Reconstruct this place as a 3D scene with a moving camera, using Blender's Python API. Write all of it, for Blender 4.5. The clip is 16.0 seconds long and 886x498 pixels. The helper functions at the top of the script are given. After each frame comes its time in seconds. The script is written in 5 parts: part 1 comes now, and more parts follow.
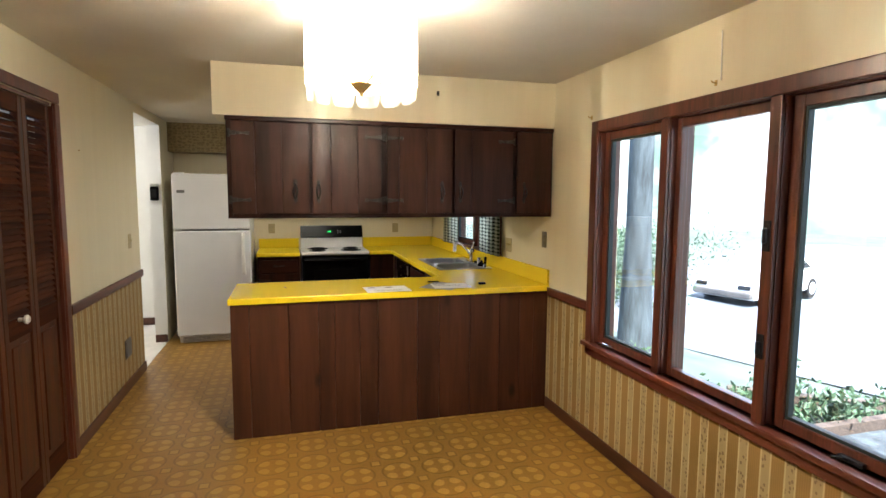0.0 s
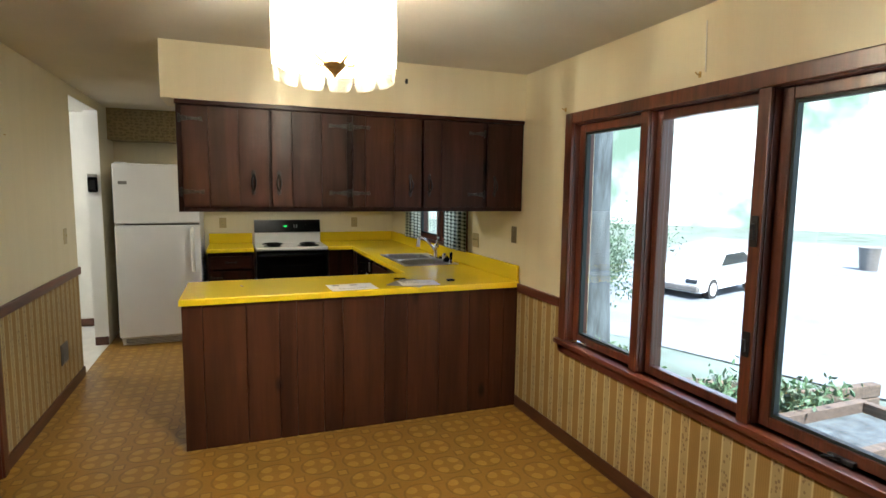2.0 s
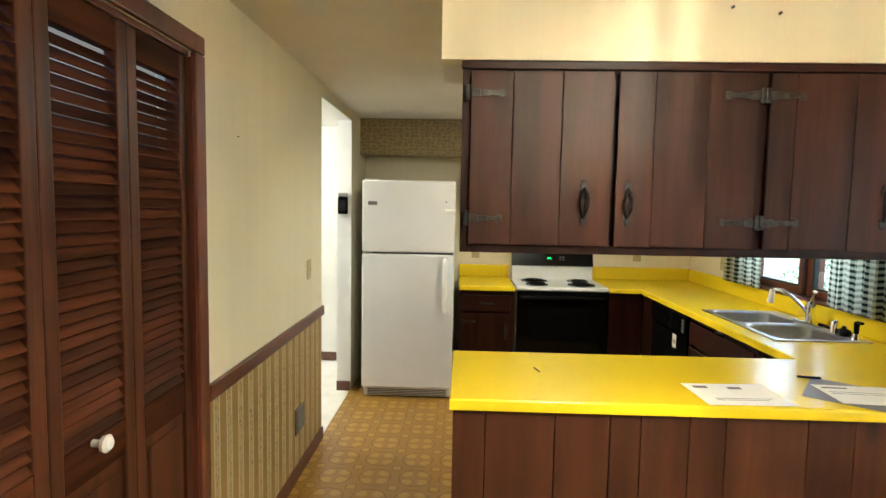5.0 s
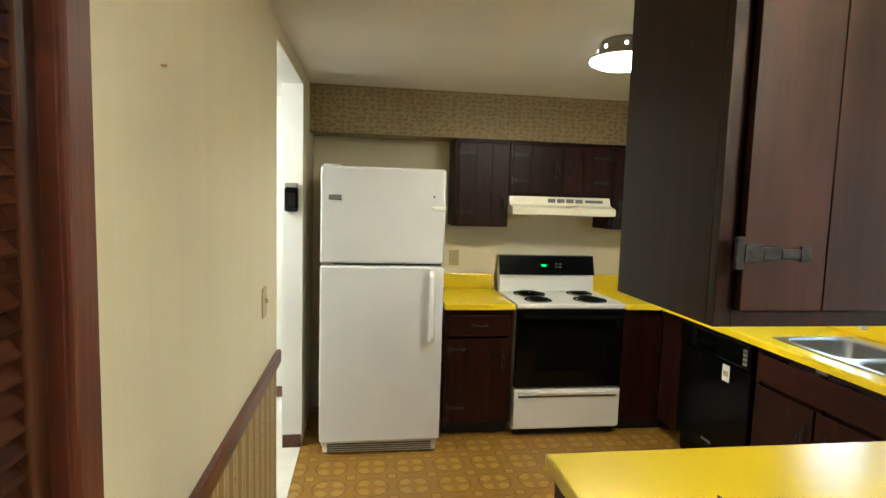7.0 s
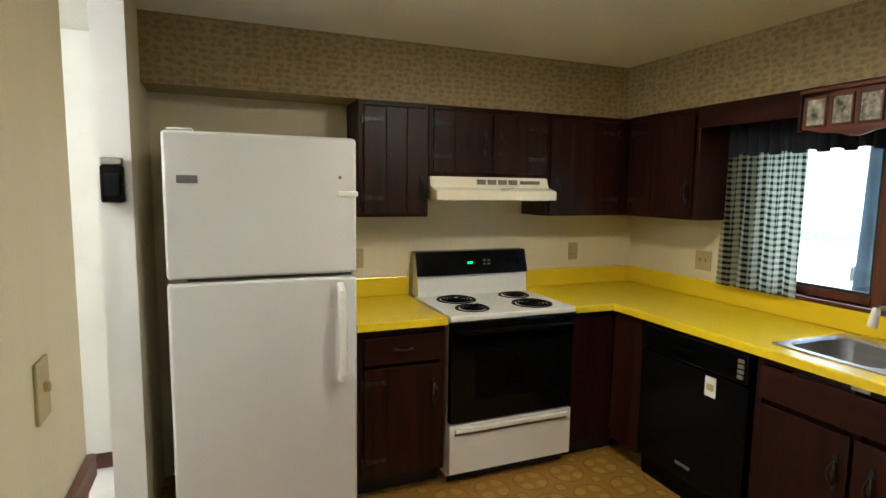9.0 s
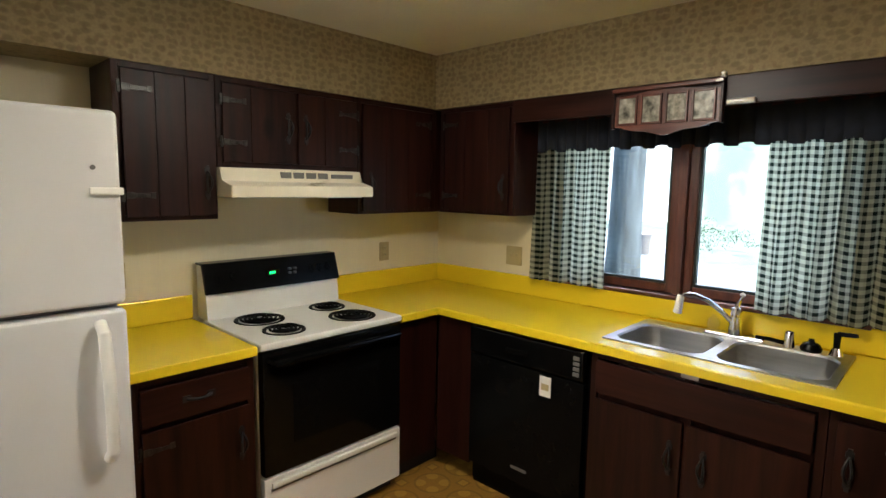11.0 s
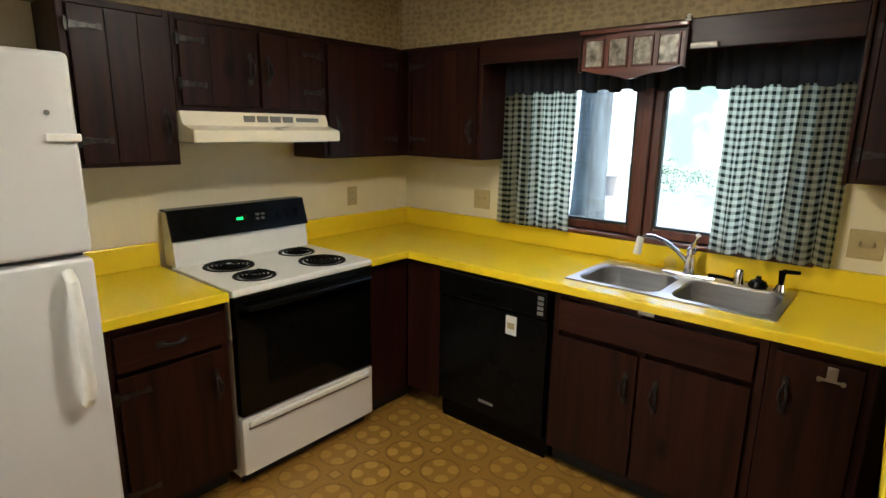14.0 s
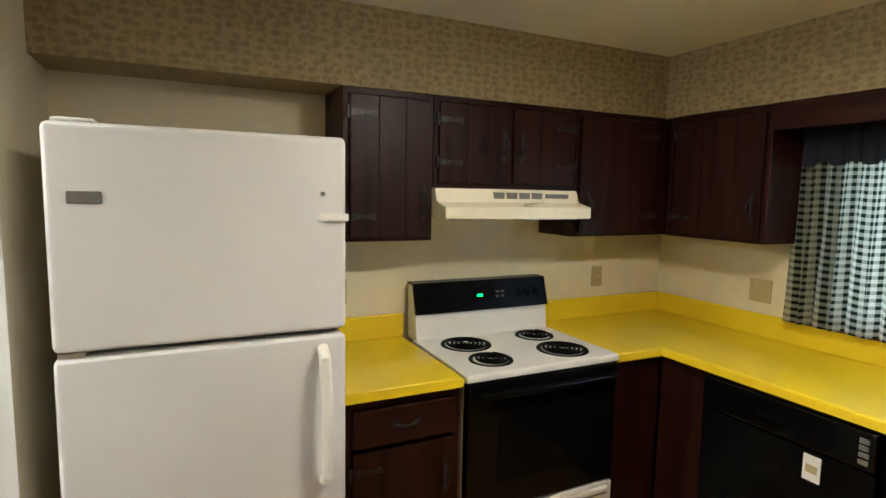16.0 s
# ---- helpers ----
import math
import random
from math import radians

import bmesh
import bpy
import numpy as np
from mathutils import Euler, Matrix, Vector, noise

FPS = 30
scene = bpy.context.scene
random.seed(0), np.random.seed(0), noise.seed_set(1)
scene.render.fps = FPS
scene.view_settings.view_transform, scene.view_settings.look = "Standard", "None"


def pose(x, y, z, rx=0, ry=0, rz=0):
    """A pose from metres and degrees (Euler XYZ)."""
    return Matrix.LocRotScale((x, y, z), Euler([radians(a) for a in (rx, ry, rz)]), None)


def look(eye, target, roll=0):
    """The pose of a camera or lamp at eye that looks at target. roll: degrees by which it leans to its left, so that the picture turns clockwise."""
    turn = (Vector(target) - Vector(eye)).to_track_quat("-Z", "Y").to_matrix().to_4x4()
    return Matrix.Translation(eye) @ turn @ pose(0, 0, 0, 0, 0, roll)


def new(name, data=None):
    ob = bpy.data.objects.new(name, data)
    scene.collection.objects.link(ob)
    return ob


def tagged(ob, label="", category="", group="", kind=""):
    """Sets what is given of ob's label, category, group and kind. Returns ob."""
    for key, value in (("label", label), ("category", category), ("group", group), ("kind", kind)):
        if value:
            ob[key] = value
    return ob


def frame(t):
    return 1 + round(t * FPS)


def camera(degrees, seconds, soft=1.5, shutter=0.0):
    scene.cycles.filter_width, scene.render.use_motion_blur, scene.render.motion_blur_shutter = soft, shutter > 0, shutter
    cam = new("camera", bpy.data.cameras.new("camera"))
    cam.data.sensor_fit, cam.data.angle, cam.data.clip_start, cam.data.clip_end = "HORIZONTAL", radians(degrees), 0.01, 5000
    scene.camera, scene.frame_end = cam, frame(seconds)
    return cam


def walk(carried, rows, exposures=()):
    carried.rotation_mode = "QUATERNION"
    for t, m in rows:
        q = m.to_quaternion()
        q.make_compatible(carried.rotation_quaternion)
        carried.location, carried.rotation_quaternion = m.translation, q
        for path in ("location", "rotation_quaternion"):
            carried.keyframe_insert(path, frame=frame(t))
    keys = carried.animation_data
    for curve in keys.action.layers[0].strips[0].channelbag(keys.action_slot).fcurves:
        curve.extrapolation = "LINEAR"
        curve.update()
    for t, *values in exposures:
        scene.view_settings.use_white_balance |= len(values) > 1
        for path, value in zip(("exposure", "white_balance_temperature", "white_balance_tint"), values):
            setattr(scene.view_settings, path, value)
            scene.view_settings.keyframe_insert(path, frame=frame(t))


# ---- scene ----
cam = camera(78.5, 16.0)
ROWS = [
    (0.0, 0.000, -0.150, 1.559, -15.866, -5.630, -0.325),
    (0.5, -0.064, -0.110, 1.562, -20.407, -5.889, -0.310),
    (1.0, -0.092, -0.083, 1.562, -23.415, -6.152, -0.400),
    (1.5, -0.085, -0.041, 1.557, -23.848, -6.250, -0.597),
    (2.0, -0.054, 0.025, 1.550, -20.812, -6.157, -0.740),
    (2.5, -0.012, 0.186, 1.548, -15.131, -5.744, -0.714),
    (3.0, -0.036, 0.371, 1.539, -8.521, -4.993, -0.790),
    (3.5, -0.149, 0.627, 1.538, -3.329, -4.419, -0.858),
    (4.0, -0.222, 0.998, 1.547, 2.126, -4.205, -0.993),
    (6.5, -0.703, 2.332, 1.577, -2.299, -4.977, -1.456),
    (7.0, -0.864, 2.648, 1.591, -7.925, -5.248, -1.660),
    (7.5, -0.939, 2.934, 1.577, -11.812, -5.707, -1.517),
    (8.0, -0.951, 3.183, 1.565, -14.317, -6.193, -1.209),
    (8.5, -0.941, 3.395, 1.559, -17.265, -6.230, -0.875),
    (9.0, -0.928, 3.597, 1.560, -22.087, -6.316, -0.760),
    (9.5, -0.889, 3.749, 1.560, -27.586, -6.306, -0.779),
    (10.0, -0.870, 3.927, 1.560, -34.340, -6.341, -0.845),
    (12.5, -0.970, 4.131, 1.587, -55.166, -8.341, -1.214),
    (13.0, -0.958, 4.104, 1.593, -54.124, -10.686, -0.980),
    (13.5, -0.948, 4.087, 1.590, -52.483, -12.694, -0.896),
    (14.0, -0.932, 4.065, 1.580, -49.695, -12.673, -0.917),
    (14.5, -0.882, 4.058, 1.572, -44.929, -10.478, -0.936),
    (15.0, -0.833, 4.102, 1.577, -38.945, -7.972, -0.872),
    (15.5, -0.820, 4.217, 1.593, -32.515, -6.419, -0.918),
    (16.0, -0.838, 4.315, 1.616, -25.741, -6.068, -1.068),
]
walk(cam, [(t, pose(x, y, z, 90 + pitch, roll, yaw)) for t, x, y, z, yaw, pitch, roll in ROWS],
     [(0.0, 2.5, 6000, 10), (1.5, 2.28, 6000, 8), (2.5, 2.15, 6000, 4), (3.0, 2.6, 6050, 4), (3.5, 3.0, 6050, 3), (4.2, 3.0, 6050, 3), (6.5, 2.98, 6000, 0),
      (7.5, 2.85, 5880, 1), (8.5, 2.6, 5900, 4), (9.5, 2.56, 5950, 7), (12.5, 2.6, 6000, 9), (15.0, 2.6, 5950, 8), (16.0, 2.75, 5950, 8)])

# ---- world, sun and exposure ----
world = bpy.data.worlds.new("world")
scene.world = world
world.use_nodes = True
wn = world.node_tree.nodes
sky = wn.new("ShaderNodeTexSky")
sky.sky_type = "NISHITA"
sky.sun_disc = False
sky.sun_elevation, sky.sun_rotation = radians(52), radians(60)
wn["Background"].inputs["Strength"].default_value = 0.15
world.node_tree.links.new(sky.outputs["Color"], wn["Background"].inputs["Color"])
sun = new("sun", bpy.data.lights.new("sun", "SUN"))
sun.data.energy, sun.data.angle, sun.data.color = 4.6, radians(0.6), (1.0, 0.95, 0.88)
sun.matrix_world = look((6, -8, 22), (6, 6, 0))


# ---- materials ----
def material(name, color, rough=0.5, metal=0.0, var=0.12, scale=6.0, bump=0.0, bump_scale=60.0, stretch=(1, 1, 1), second=None, coat=0.0, island=0.0, spec=0.5, knots=0.0, spread=0.08):
    """A noisy surface: broad stains and fine grain, with its relief and gloss varied."""
    m = bpy.data.materials.new(name)
    m.use_nodes = True
    nt = m.node_tree
    b = nt.nodes["Principled BSDF"]
    b.inputs["Metallic"].default_value = metal
    b.inputs["Coat Weight"].default_value = coat
    b.inputs["Specular IOR Level"].default_value = spec
    tc = nt.nodes.new("ShaderNodeTexCoord")
    mp = nt.nodes.new("ShaderNodeMapping")
    mp.inputs["Scale"].default_value = stretch
    nt.links.new(tc.outputs["Object"], mp.inputs["Vector"])
    vec = mp.outputs["Vector"]
    if island:
        info = nt.nodes.new("ShaderNodeObjectInfo")
        add = nt.nodes.new("ShaderNodeVectorMath")
        add.operation = "MULTIPLY_ADD"
        nt.links.new(info.outputs["Random"], add.inputs[0])
        add.inputs[1].default_value = (13, 7, 5)
        nt.links.new(vec, add.inputs[2])
        vec = add.outputs[0]
    n1 = nt.nodes.new("ShaderNodeTexNoise")
    n1.inputs["Scale"].default_value, n1.inputs["Detail"].default_value = scale, 6
    n2 = nt.nodes.new("ShaderNodeTexNoise")
    n2.inputs["Scale"].default_value, n2.inputs["Detail"].default_value = bump_scale, 4
    nt.links.new(vec, n1.inputs["Vector"])
    nt.links.new(vec, n2.inputs["Vector"])
    ramp = nt.nodes.new("ShaderNodeValToRGB")
    dark = second or tuple(c * (1 - 2.2 * var) for c in color)
    light = tuple(min(1, c * (1 + var)) for c in color)
    ramp.color_ramp.elements[0].position, ramp.color_ramp.elements[0].color = 0.3, (*dark, 1)
    ramp.color_ramp.elements[1].position, ramp.color_ramp.elements[1].color = 0.7, (*light, 1)
    nt.links.new(n1.outputs["Fac"], ramp.inputs["Fac"])
    out = ramp.outputs["Color"]
    fine = nt.nodes.new("ShaderNodeMix")
    fine.data_type, fine.blend_type = "RGBA", "MULTIPLY"
    fine.inputs["Factor"].default_value = min(0.6, var * 2)
    nt.links.new(out, fine.inputs["A"])
    nt.links.new(n2.outputs["Fac"], fine.inputs["B"])
    hsv = nt.nodes.new("ShaderNodeHueSaturation")
    hsv.inputs["Value"].default_value = 1 + min(0.6, var * 2) * 0.5
    nt.links.new(fine.outputs["Result"], hsv.inputs["Color"])
    if knots:
        kv = nt.nodes.new("ShaderNodeTexVoronoi")
        km = nt.nodes.new("ShaderNodeMapping")
        km.inputs["Scale"].default_value = (4.0, 4.0, 1.9)
        nt.links.new(tc.outputs["Object"], km.inputs["Vector"])
        nt.links.new(km.outputs["Vector"], kv.inputs["Vector"])
        kv.inputs["Scale"].default_value = 1.0
        spot = nt.nodes.new("ShaderNodeMapRange")
        spot.inputs["From Min"].default_value, spot.inputs["From Max"].default_value = 0.05, 0.13
        spot.inputs["To Min"].default_value, spot.inputs["To Max"].default_value = 1 - knots, 1.0
        nt.links.new(kv.outputs["Distance"], spot.inputs["Value"])
        kmix = nt.nodes.new("ShaderNodeMix")
        kmix.data_type, kmix.blend_type = "RGBA", "MULTIPLY"
        kmix.inputs["Factor"].default_value = 1.0
        nt.links.new(out, kmix.inputs["A"])
        nt.links.new(spot.outputs["Result"], kmix.inputs["B"])
        nt.links.new(kmix.outputs["Result"], fine.inputs["A"])
    if island:
        val = nt.nodes.new("ShaderNodeMapRange")
        val.inputs["To Min"].default_value, val.inputs["To Max"].default_value = 1 - island, 1 + island
        nt.links.new(info.outputs["Random"], val.inputs["Value"])
        nt.links.new(val.outputs["Result"], hsv.inputs["Value"])
    nt.links.new(hsv.outputs["Color"], b.inputs["Base Color"])
    rr = nt.nodes.new("ShaderNodeMapRange")
    rr.inputs["To Min"].default_value, rr.inputs["To Max"].default_value = max(0.02, rough - spread), min(1, rough + spread)
    nt.links.new(n1.outputs["Fac"], rr.inputs["Value"])
    nt.links.new(rr.outputs["Result"], b.inputs["Roughness"])
    if bump:
        bp = nt.nodes.new("ShaderNodeBump")
        bp.inputs["Strength"].default_value, bp.inputs["Distance"].default_value = bump, 0.004
        nt.links.new(n2.outputs["Fac"], bp.inputs["Height"])
        nt.links.new(bp.outputs["Normal"], b.inputs["Normal"])
    return m


def math_node(nt, op, a, b=None, c=None):
    n = nt.nodes.new("ShaderNodeMath")
    n.operation = op
    for i, v in enumerate((a, b, c)):
        if v is None:
            continue
        if isinstance(v, (int, float)):
            n.inputs[i].default_value = v
        else:
            nt.links.new(v, n.inputs[i])
    return n.outputs[0]


def mix_color(nt, fac, a, b, blend="MIX"):
    n = nt.nodes.new("ShaderNodeMix")
    n.data_type, n.blend_type = "RGBA", blend
    for key, v in (("Factor", fac), ("A", a), ("B", b)):
        if isinstance(v, (int, float)):
            n.inputs[key].default_value = v
        elif isinstance(v, tuple):
            n.inputs[key].default_value = (*v, 1)
        else:
            nt.links.new(v, n.inputs[key])
    return n.outputs["Result"]


def shell(name, rough):
    m = bpy.data.materials.new(name)
    m.use_nodes = True
    nt = m.node_tree
    b = nt.nodes["Principled BSDF"]
    b.inputs["Roughness"].default_value = rough
    tc = nt.nodes.new("ShaderNodeTexCoord")
    sep = nt.nodes.new("ShaderNodeSeparateXYZ")
    nt.links.new(tc.outputs["Object"], sep.inputs[0])
    return m, nt, b, tc.outputs["Object"], sep.outputs


def noise_out(nt, vec, scale, detail=4, rough=0.5):
    n = nt.nodes.new("ShaderNodeTexNoise")
    n.inputs["Scale"].default_value, n.inputs["Detail"].default_value, n.inputs["Roughness"].default_value = scale, detail, rough
    nt.links.new(vec, n.inputs["Vector"])
    return n.outputs["Fac"]


def smooth(nt, v, lo, hi):
    n = nt.nodes.new("ShaderNodeMapRange")
    n.interpolation_type = "SMOOTHSTEP"
    n.inputs["From Min"].default_value, n.inputs["From Max"].default_value = lo, hi
    nt.links.new(v, n.inputs["Value"])
    return n.outputs["Result"]


def bump_to(nt, b, height, strength, distance=0.002):
    bp = nt.nodes.new("ShaderNodeBump")
    bp.inputs["Strength"].default_value, bp.inputs["Distance"].default_value = strength, distance
    nt.links.new(height, bp.inputs["Height"])
    nt.links.new(bp.outputs["Normal"], b.inputs["Normal"])


def vinyl_floor():
    """Sheet vinyl printed with rings holding four petals, small squares between them."""
    m, nt, b, vec, (x, y, z) = shell("sheet_vinyl", 0.34)
    P = 0.231
    warp = noise_out(nt, vec, 3.0, 2)
    u = math_node(nt, "MULTIPLY", math_node(nt, "ADD", x, 0.0055), 1 / P)
    v = math_node(nt, "MULTIPLY", math_node(nt, "ADD", y, 0.1385), 1 / P)
    cu = math_node(nt, "SUBTRACT", math_node(nt, "FRACT", u), 0.5)
    cv = math_node(nt, "SUBTRACT", math_node(nt, "FRACT", v), 0.5)
    r = math_node(nt, "SQRT", math_node(nt, "ADD", math_node(nt, "MULTIPLY", cu, cu), math_node(nt, "MULTIPLY", cv, cv)))
    ring = math_node(nt, "SUBTRACT", 1.0, smooth(nt, math_node(nt, "ABSOLUTE", math_node(nt, "SUBTRACT", r, 0.40)), 0.012, 0.04))
    au, av = math_node(nt, "ABSOLUTE", cu), math_node(nt, "ABSOLUTE", cv)
    d1 = math_node(nt, "SQRT", math_node(nt, "ADD", math_node(nt, "POWER", math_node(nt, "SUBTRACT", au, 0.20), 2.0), math_node(nt, "POWER", math_node(nt, "SUBTRACT", av, 0.20), 2.0)))
    petal = math_node(nt, "SUBTRACT", 1.0, smooth(nt, d1, 0.12, 0.155))
    eu, ev = math_node(nt, "SUBTRACT", 0.5, au), math_node(nt, "SUBTRACT", 0.5, av)
    sq = math_node(nt, "ADD", eu, ev)
    diamond = math_node(nt, "SUBTRACT", 1.0, smooth(nt, math_node(nt, "ABSOLUTE", math_node(nt, "SUBTRACT", math_node(nt, "MAXIMUM", eu, ev), 0.115)), 0.01, 0.03))
    core = math_node(nt, "SUBTRACT", 1.0, smooth(nt, math_node(nt, "MAXIMUM", eu, ev), 0.08, 0.12))
    mottled = noise_out(nt, vec, 55.0, 5, 0.65)
    base = mix_color(nt, mottled, (0.218, 0.105, 0.0155), (0.330, 0.176, 0.033))
    lit = mix_color(nt, mottled, (0.345, 0.194, 0.036), (0.50, 0.315, 0.072))
    c = mix_color(nt, math_node(nt, "MULTIPLY", petal, 0.75), base, lit)
    c = mix_color(nt, math_node(nt, "MULTIPLY", core, 0.6), c, lit)
    c = mix_color(nt, math_node(nt, "MULTIPLY", math_node(nt, "MAXIMUM", ring, diamond), 0.62), c, (0.14, 0.066, 0.013))
    broad = smooth(nt, noise_out(nt, vec, 1.3, 3), 0.3, 0.7)
    c = mix_color(nt, math_node(nt, "MULTIPLY", broad, 0.22), c, (0.22, 0.112, 0.019))
    nt.links.new(c, b.inputs["Base Color"])
    h = math_node(nt, "ADD", math_node(nt, "MULTIPLY", mottled, 0.5), math_node(nt, "SUBTRACT", math_node(nt, "ADD", petal, core), ring))
    bump_to(nt, b, h, 0.25, 0.0015)
    return m


def striped_paper():
    """Wainscot paper: gold and cream stripes along the wall, one of each pair carrying a printed chain of leaves."""
    m, nt, b, vec, (x, y, z) = shell("striped_wallpaper", 0.6)
    s = math_node(nt, "ADD", x, y)
    P = 0.111
    f = math_node(nt, "FRACT", math_node(nt, "MULTIPLY", s, 1 / P))
    inband = math_node(nt, "MULTIPLY", smooth(nt, f, 0.46, 0.49), math_node(nt, "SUBTRACT", 1.0, smooth(nt, f, 0.93, 0.96)))
    fb = math_node(nt, "MULTIPLY", math_node(nt, "SUBTRACT", f, 0.47), 2.1)
    edge = math_node(nt, "MULTIPLY", inband, smooth(nt, math_node(nt, "ABSOLUTE", math_node(nt, "SUBTRACT", fb, 0.5)), 0.32, 0.40))
    vo = nt.nodes.new("ShaderNodeTexVoronoi")
    mp = nt.nodes.new("ShaderNodeMapping")
    mp.inputs["Scale"].default_value = (62, 62, 44)
    nt.links.new(vec, mp.inputs["Vector"])
    nt.links.new(mp.outputs["Vector"], vo.inputs["Vector"])
    vo.inputs["Scale"].default_value = 1.0
    leaf = math_node(nt, "MULTIPLY", math_node(nt, "SUBTRACT", 1.0, smooth(nt, vo.outputs["Distance"], 0.25, 0.42)), math_node(nt, "SUBTRACT", inband, edge))
    thin = math_node(nt, "SUBTRACT", 1.0, smooth(nt, math_node(nt, "ABSOLUTE", math_node(nt, "SUBTRACT", math_node(nt, "FRACT", math_node(nt, "MULTIPLY", s, 12 / P)), 0.5)), 0.1, 0.3))
    c = mix_color(nt, math_node(nt, "MULTIPLY", thin, 0.25), (0.30, 0.178, 0.047), (0.42, 0.27, 0.085))
    c = mix_color(nt, inband, c, (0.41, 0.315, 0.155))
    c = mix_color(nt, edge, c, (0.58, 0.475, 0.255))
    c = mix_color(nt, math_node(nt, "MULTIPLY", leaf, 0.8), c, (0.20, 0.13, 0.07))
    c = mix_color(nt, 0.18, c, noise_out(nt, vec, 8.0, 4), "MULTIPLY")
    nt.links.new(c, b.inputs["Base Color"])
    bump_to(nt, b, noise_out(nt, vec, 260.0, 3), 0.15, 0.001)
    return m


def cream_paper():
    """Cream paper above the rail, faint moire stripes running down."""
    m, nt, b, vec, (x, y, z) = shell("cream_wallpaper", 0.42)
    s = math_node(nt, "ADD", x, y)
    mp = nt.nodes.new("ShaderNodeMapping")
    mp.inputs["Scale"].default_value = (1, 1, 0.04)
    nt.links.new(vec, mp.inputs["Vector"])
    streak = noise_out(nt, mp.outputs["Vector"], 9.0, 5, 0.6)
    fine = noise_out(nt, mp.outputs["Vector"], 120.0, 3)
    c = mix_color(nt, smooth(nt, streak, 0.3, 0.7), (0.71, 0.63, 0.43), (0.74, 0.66, 0.46))
    c = mix_color(nt, 0.05, c, fine, "MULTIPLY")
    c = mix_color(nt, math_node(nt, "MULTIPLY", smooth(nt, noise_out(nt, vec, 1.7, 4), 0.45, 0.75), 0.15), c, (0.64, 0.55, 0.34))
    nt.links.new(c, b.inputs["Base Color"])
    bump_to(nt, b, fine, 0.12, 0.001)
    return m


def floral_paper():
    """Kitchen soffit paper: small olive and rust leaves on tan."""
    m, nt, b, vec, (x, y, z) = shell("floral_wallpaper", 0.65)
    def spots(scale, lo, hi, seed):
        mp = nt.nodes.new("ShaderNodeMapping")
        mp.inputs["Scale"].default_value, mp.inputs["Location"].default_value = scale, (seed, seed, seed)
        mp.inputs["Rotation"].default_value = (seed * 0.7, seed * 0.4, 0)
        nt.links.new(vec, mp.inputs["Vector"])
        vo = nt.nodes.new("ShaderNodeTexVoronoi")
        vo.inputs["Scale"].default_value, vo.inputs["Randomness"].default_value = 1.0, 0.55
        nt.links.new(mp.outputs["Vector"], vo.inputs["Vector"])
        return math_node(nt, "SUBTRACT", 1.0, smooth(nt, vo.outputs["Distance"], lo, hi)), vo.outputs["Color"]
    a, ca = spots((21, 21, 34), 0.24, 0.5, 0.0)
    d, cd = spots((36, 36, 24), 0.18, 0.42, 1.3)
    c = mix_color(nt, noise_out(nt, vec, 14.0, 5), (0.25, 0.186, 0.086), (0.36, 0.277, 0.138))
    c = mix_color(nt, math_node(nt, "MULTIPLY", a, 0.5), c, (0.135, 0.10, 0.04))
    c = mix_color(nt, math_node(nt, "MULTIPLY", d, 0.45), c, (0.17, 0.10, 0.048))
    c = mix_color(nt, 0.35, c, noise_out(nt, vec, 90.0, 4, 0.7), "OVERLAY")
    nt.links.new(c, b.inputs["Base Color"])
    bump_to(nt, b, noise_out(nt, vec, 200.0, 3), 0.12, 0.001)
    return m


def gingham_cloth():
    """Checked cotton: dark green and navy bands crossing on white, lit through."""
    m, nt, b, vec, (x, y, z) = shell("gingham_cloth", 0.85)
    uv = nt.nodes.new("ShaderNodeUVMap")
    sp = nt.nodes.new("ShaderNodeSeparateXYZ")
    nt.links.new(uv.outputs["UV"], sp.inputs[0])
    P = 0.032
    def band(v):
        f = math_node(nt, "FRACT", math_node(nt, "MULTIPLY", v, 1 / P))
        return math_node(nt, "MULTIPLY", smooth(nt, f, 0.46, 0.52), math_node(nt, "SUBTRACT", 1.0, smooth(nt, f, 0.94, 1.0)))
    hu, hv = band(sp.outputs[0]), band(sp.outputs[1])
    k = math_node(nt, "MULTIPLY", math_node(nt, "ADD", hu, hv), 0.5)
    c = mix_color(nt, smooth(nt, k, 0.0, 1.0), (0.58, 0.60, 0.48), (0.008, 0.018, 0.014))
    tr = nt.nodes.new("ShaderNodeBsdfTranslucent")
    mx = nt.nodes.new("ShaderNodeMixShader")
    mx.inputs[0].default_value = 0.7
    nt.links.new(c, b.inputs["Base Color"])
    nt.links.new(c, tr.inputs["Color"])
    nt.links.new(b.outputs[0], mx.inputs[1])
    nt.links.new(tr.outputs[0], mx.inputs[2])
    nt.links.new(mx.outputs[0], nt.nodes["Material Output"].inputs["Surface"])
    bump_to(nt, b, noise_out(nt, vec, 400.0, 2), 0.2, 0.001)
    return m


def stipple(name, color):
    m, nt, b, vec, _ = shell(name, 0.9)
    n = noise_out(nt, vec, 70.0, 5, 0.7)
    c = mix_color(nt, smooth(nt, noise_out(nt, vec, 2.0, 4), 0.3, 0.7), tuple(q * 0.93 for q in color), color)
    c = mix_color(nt, 0.12, c, n, "MULTIPLY")
    nt.links.new(c, b.inputs["Base Color"])
    bump_to(nt, b, n, 0.5, 0.006)
    return m


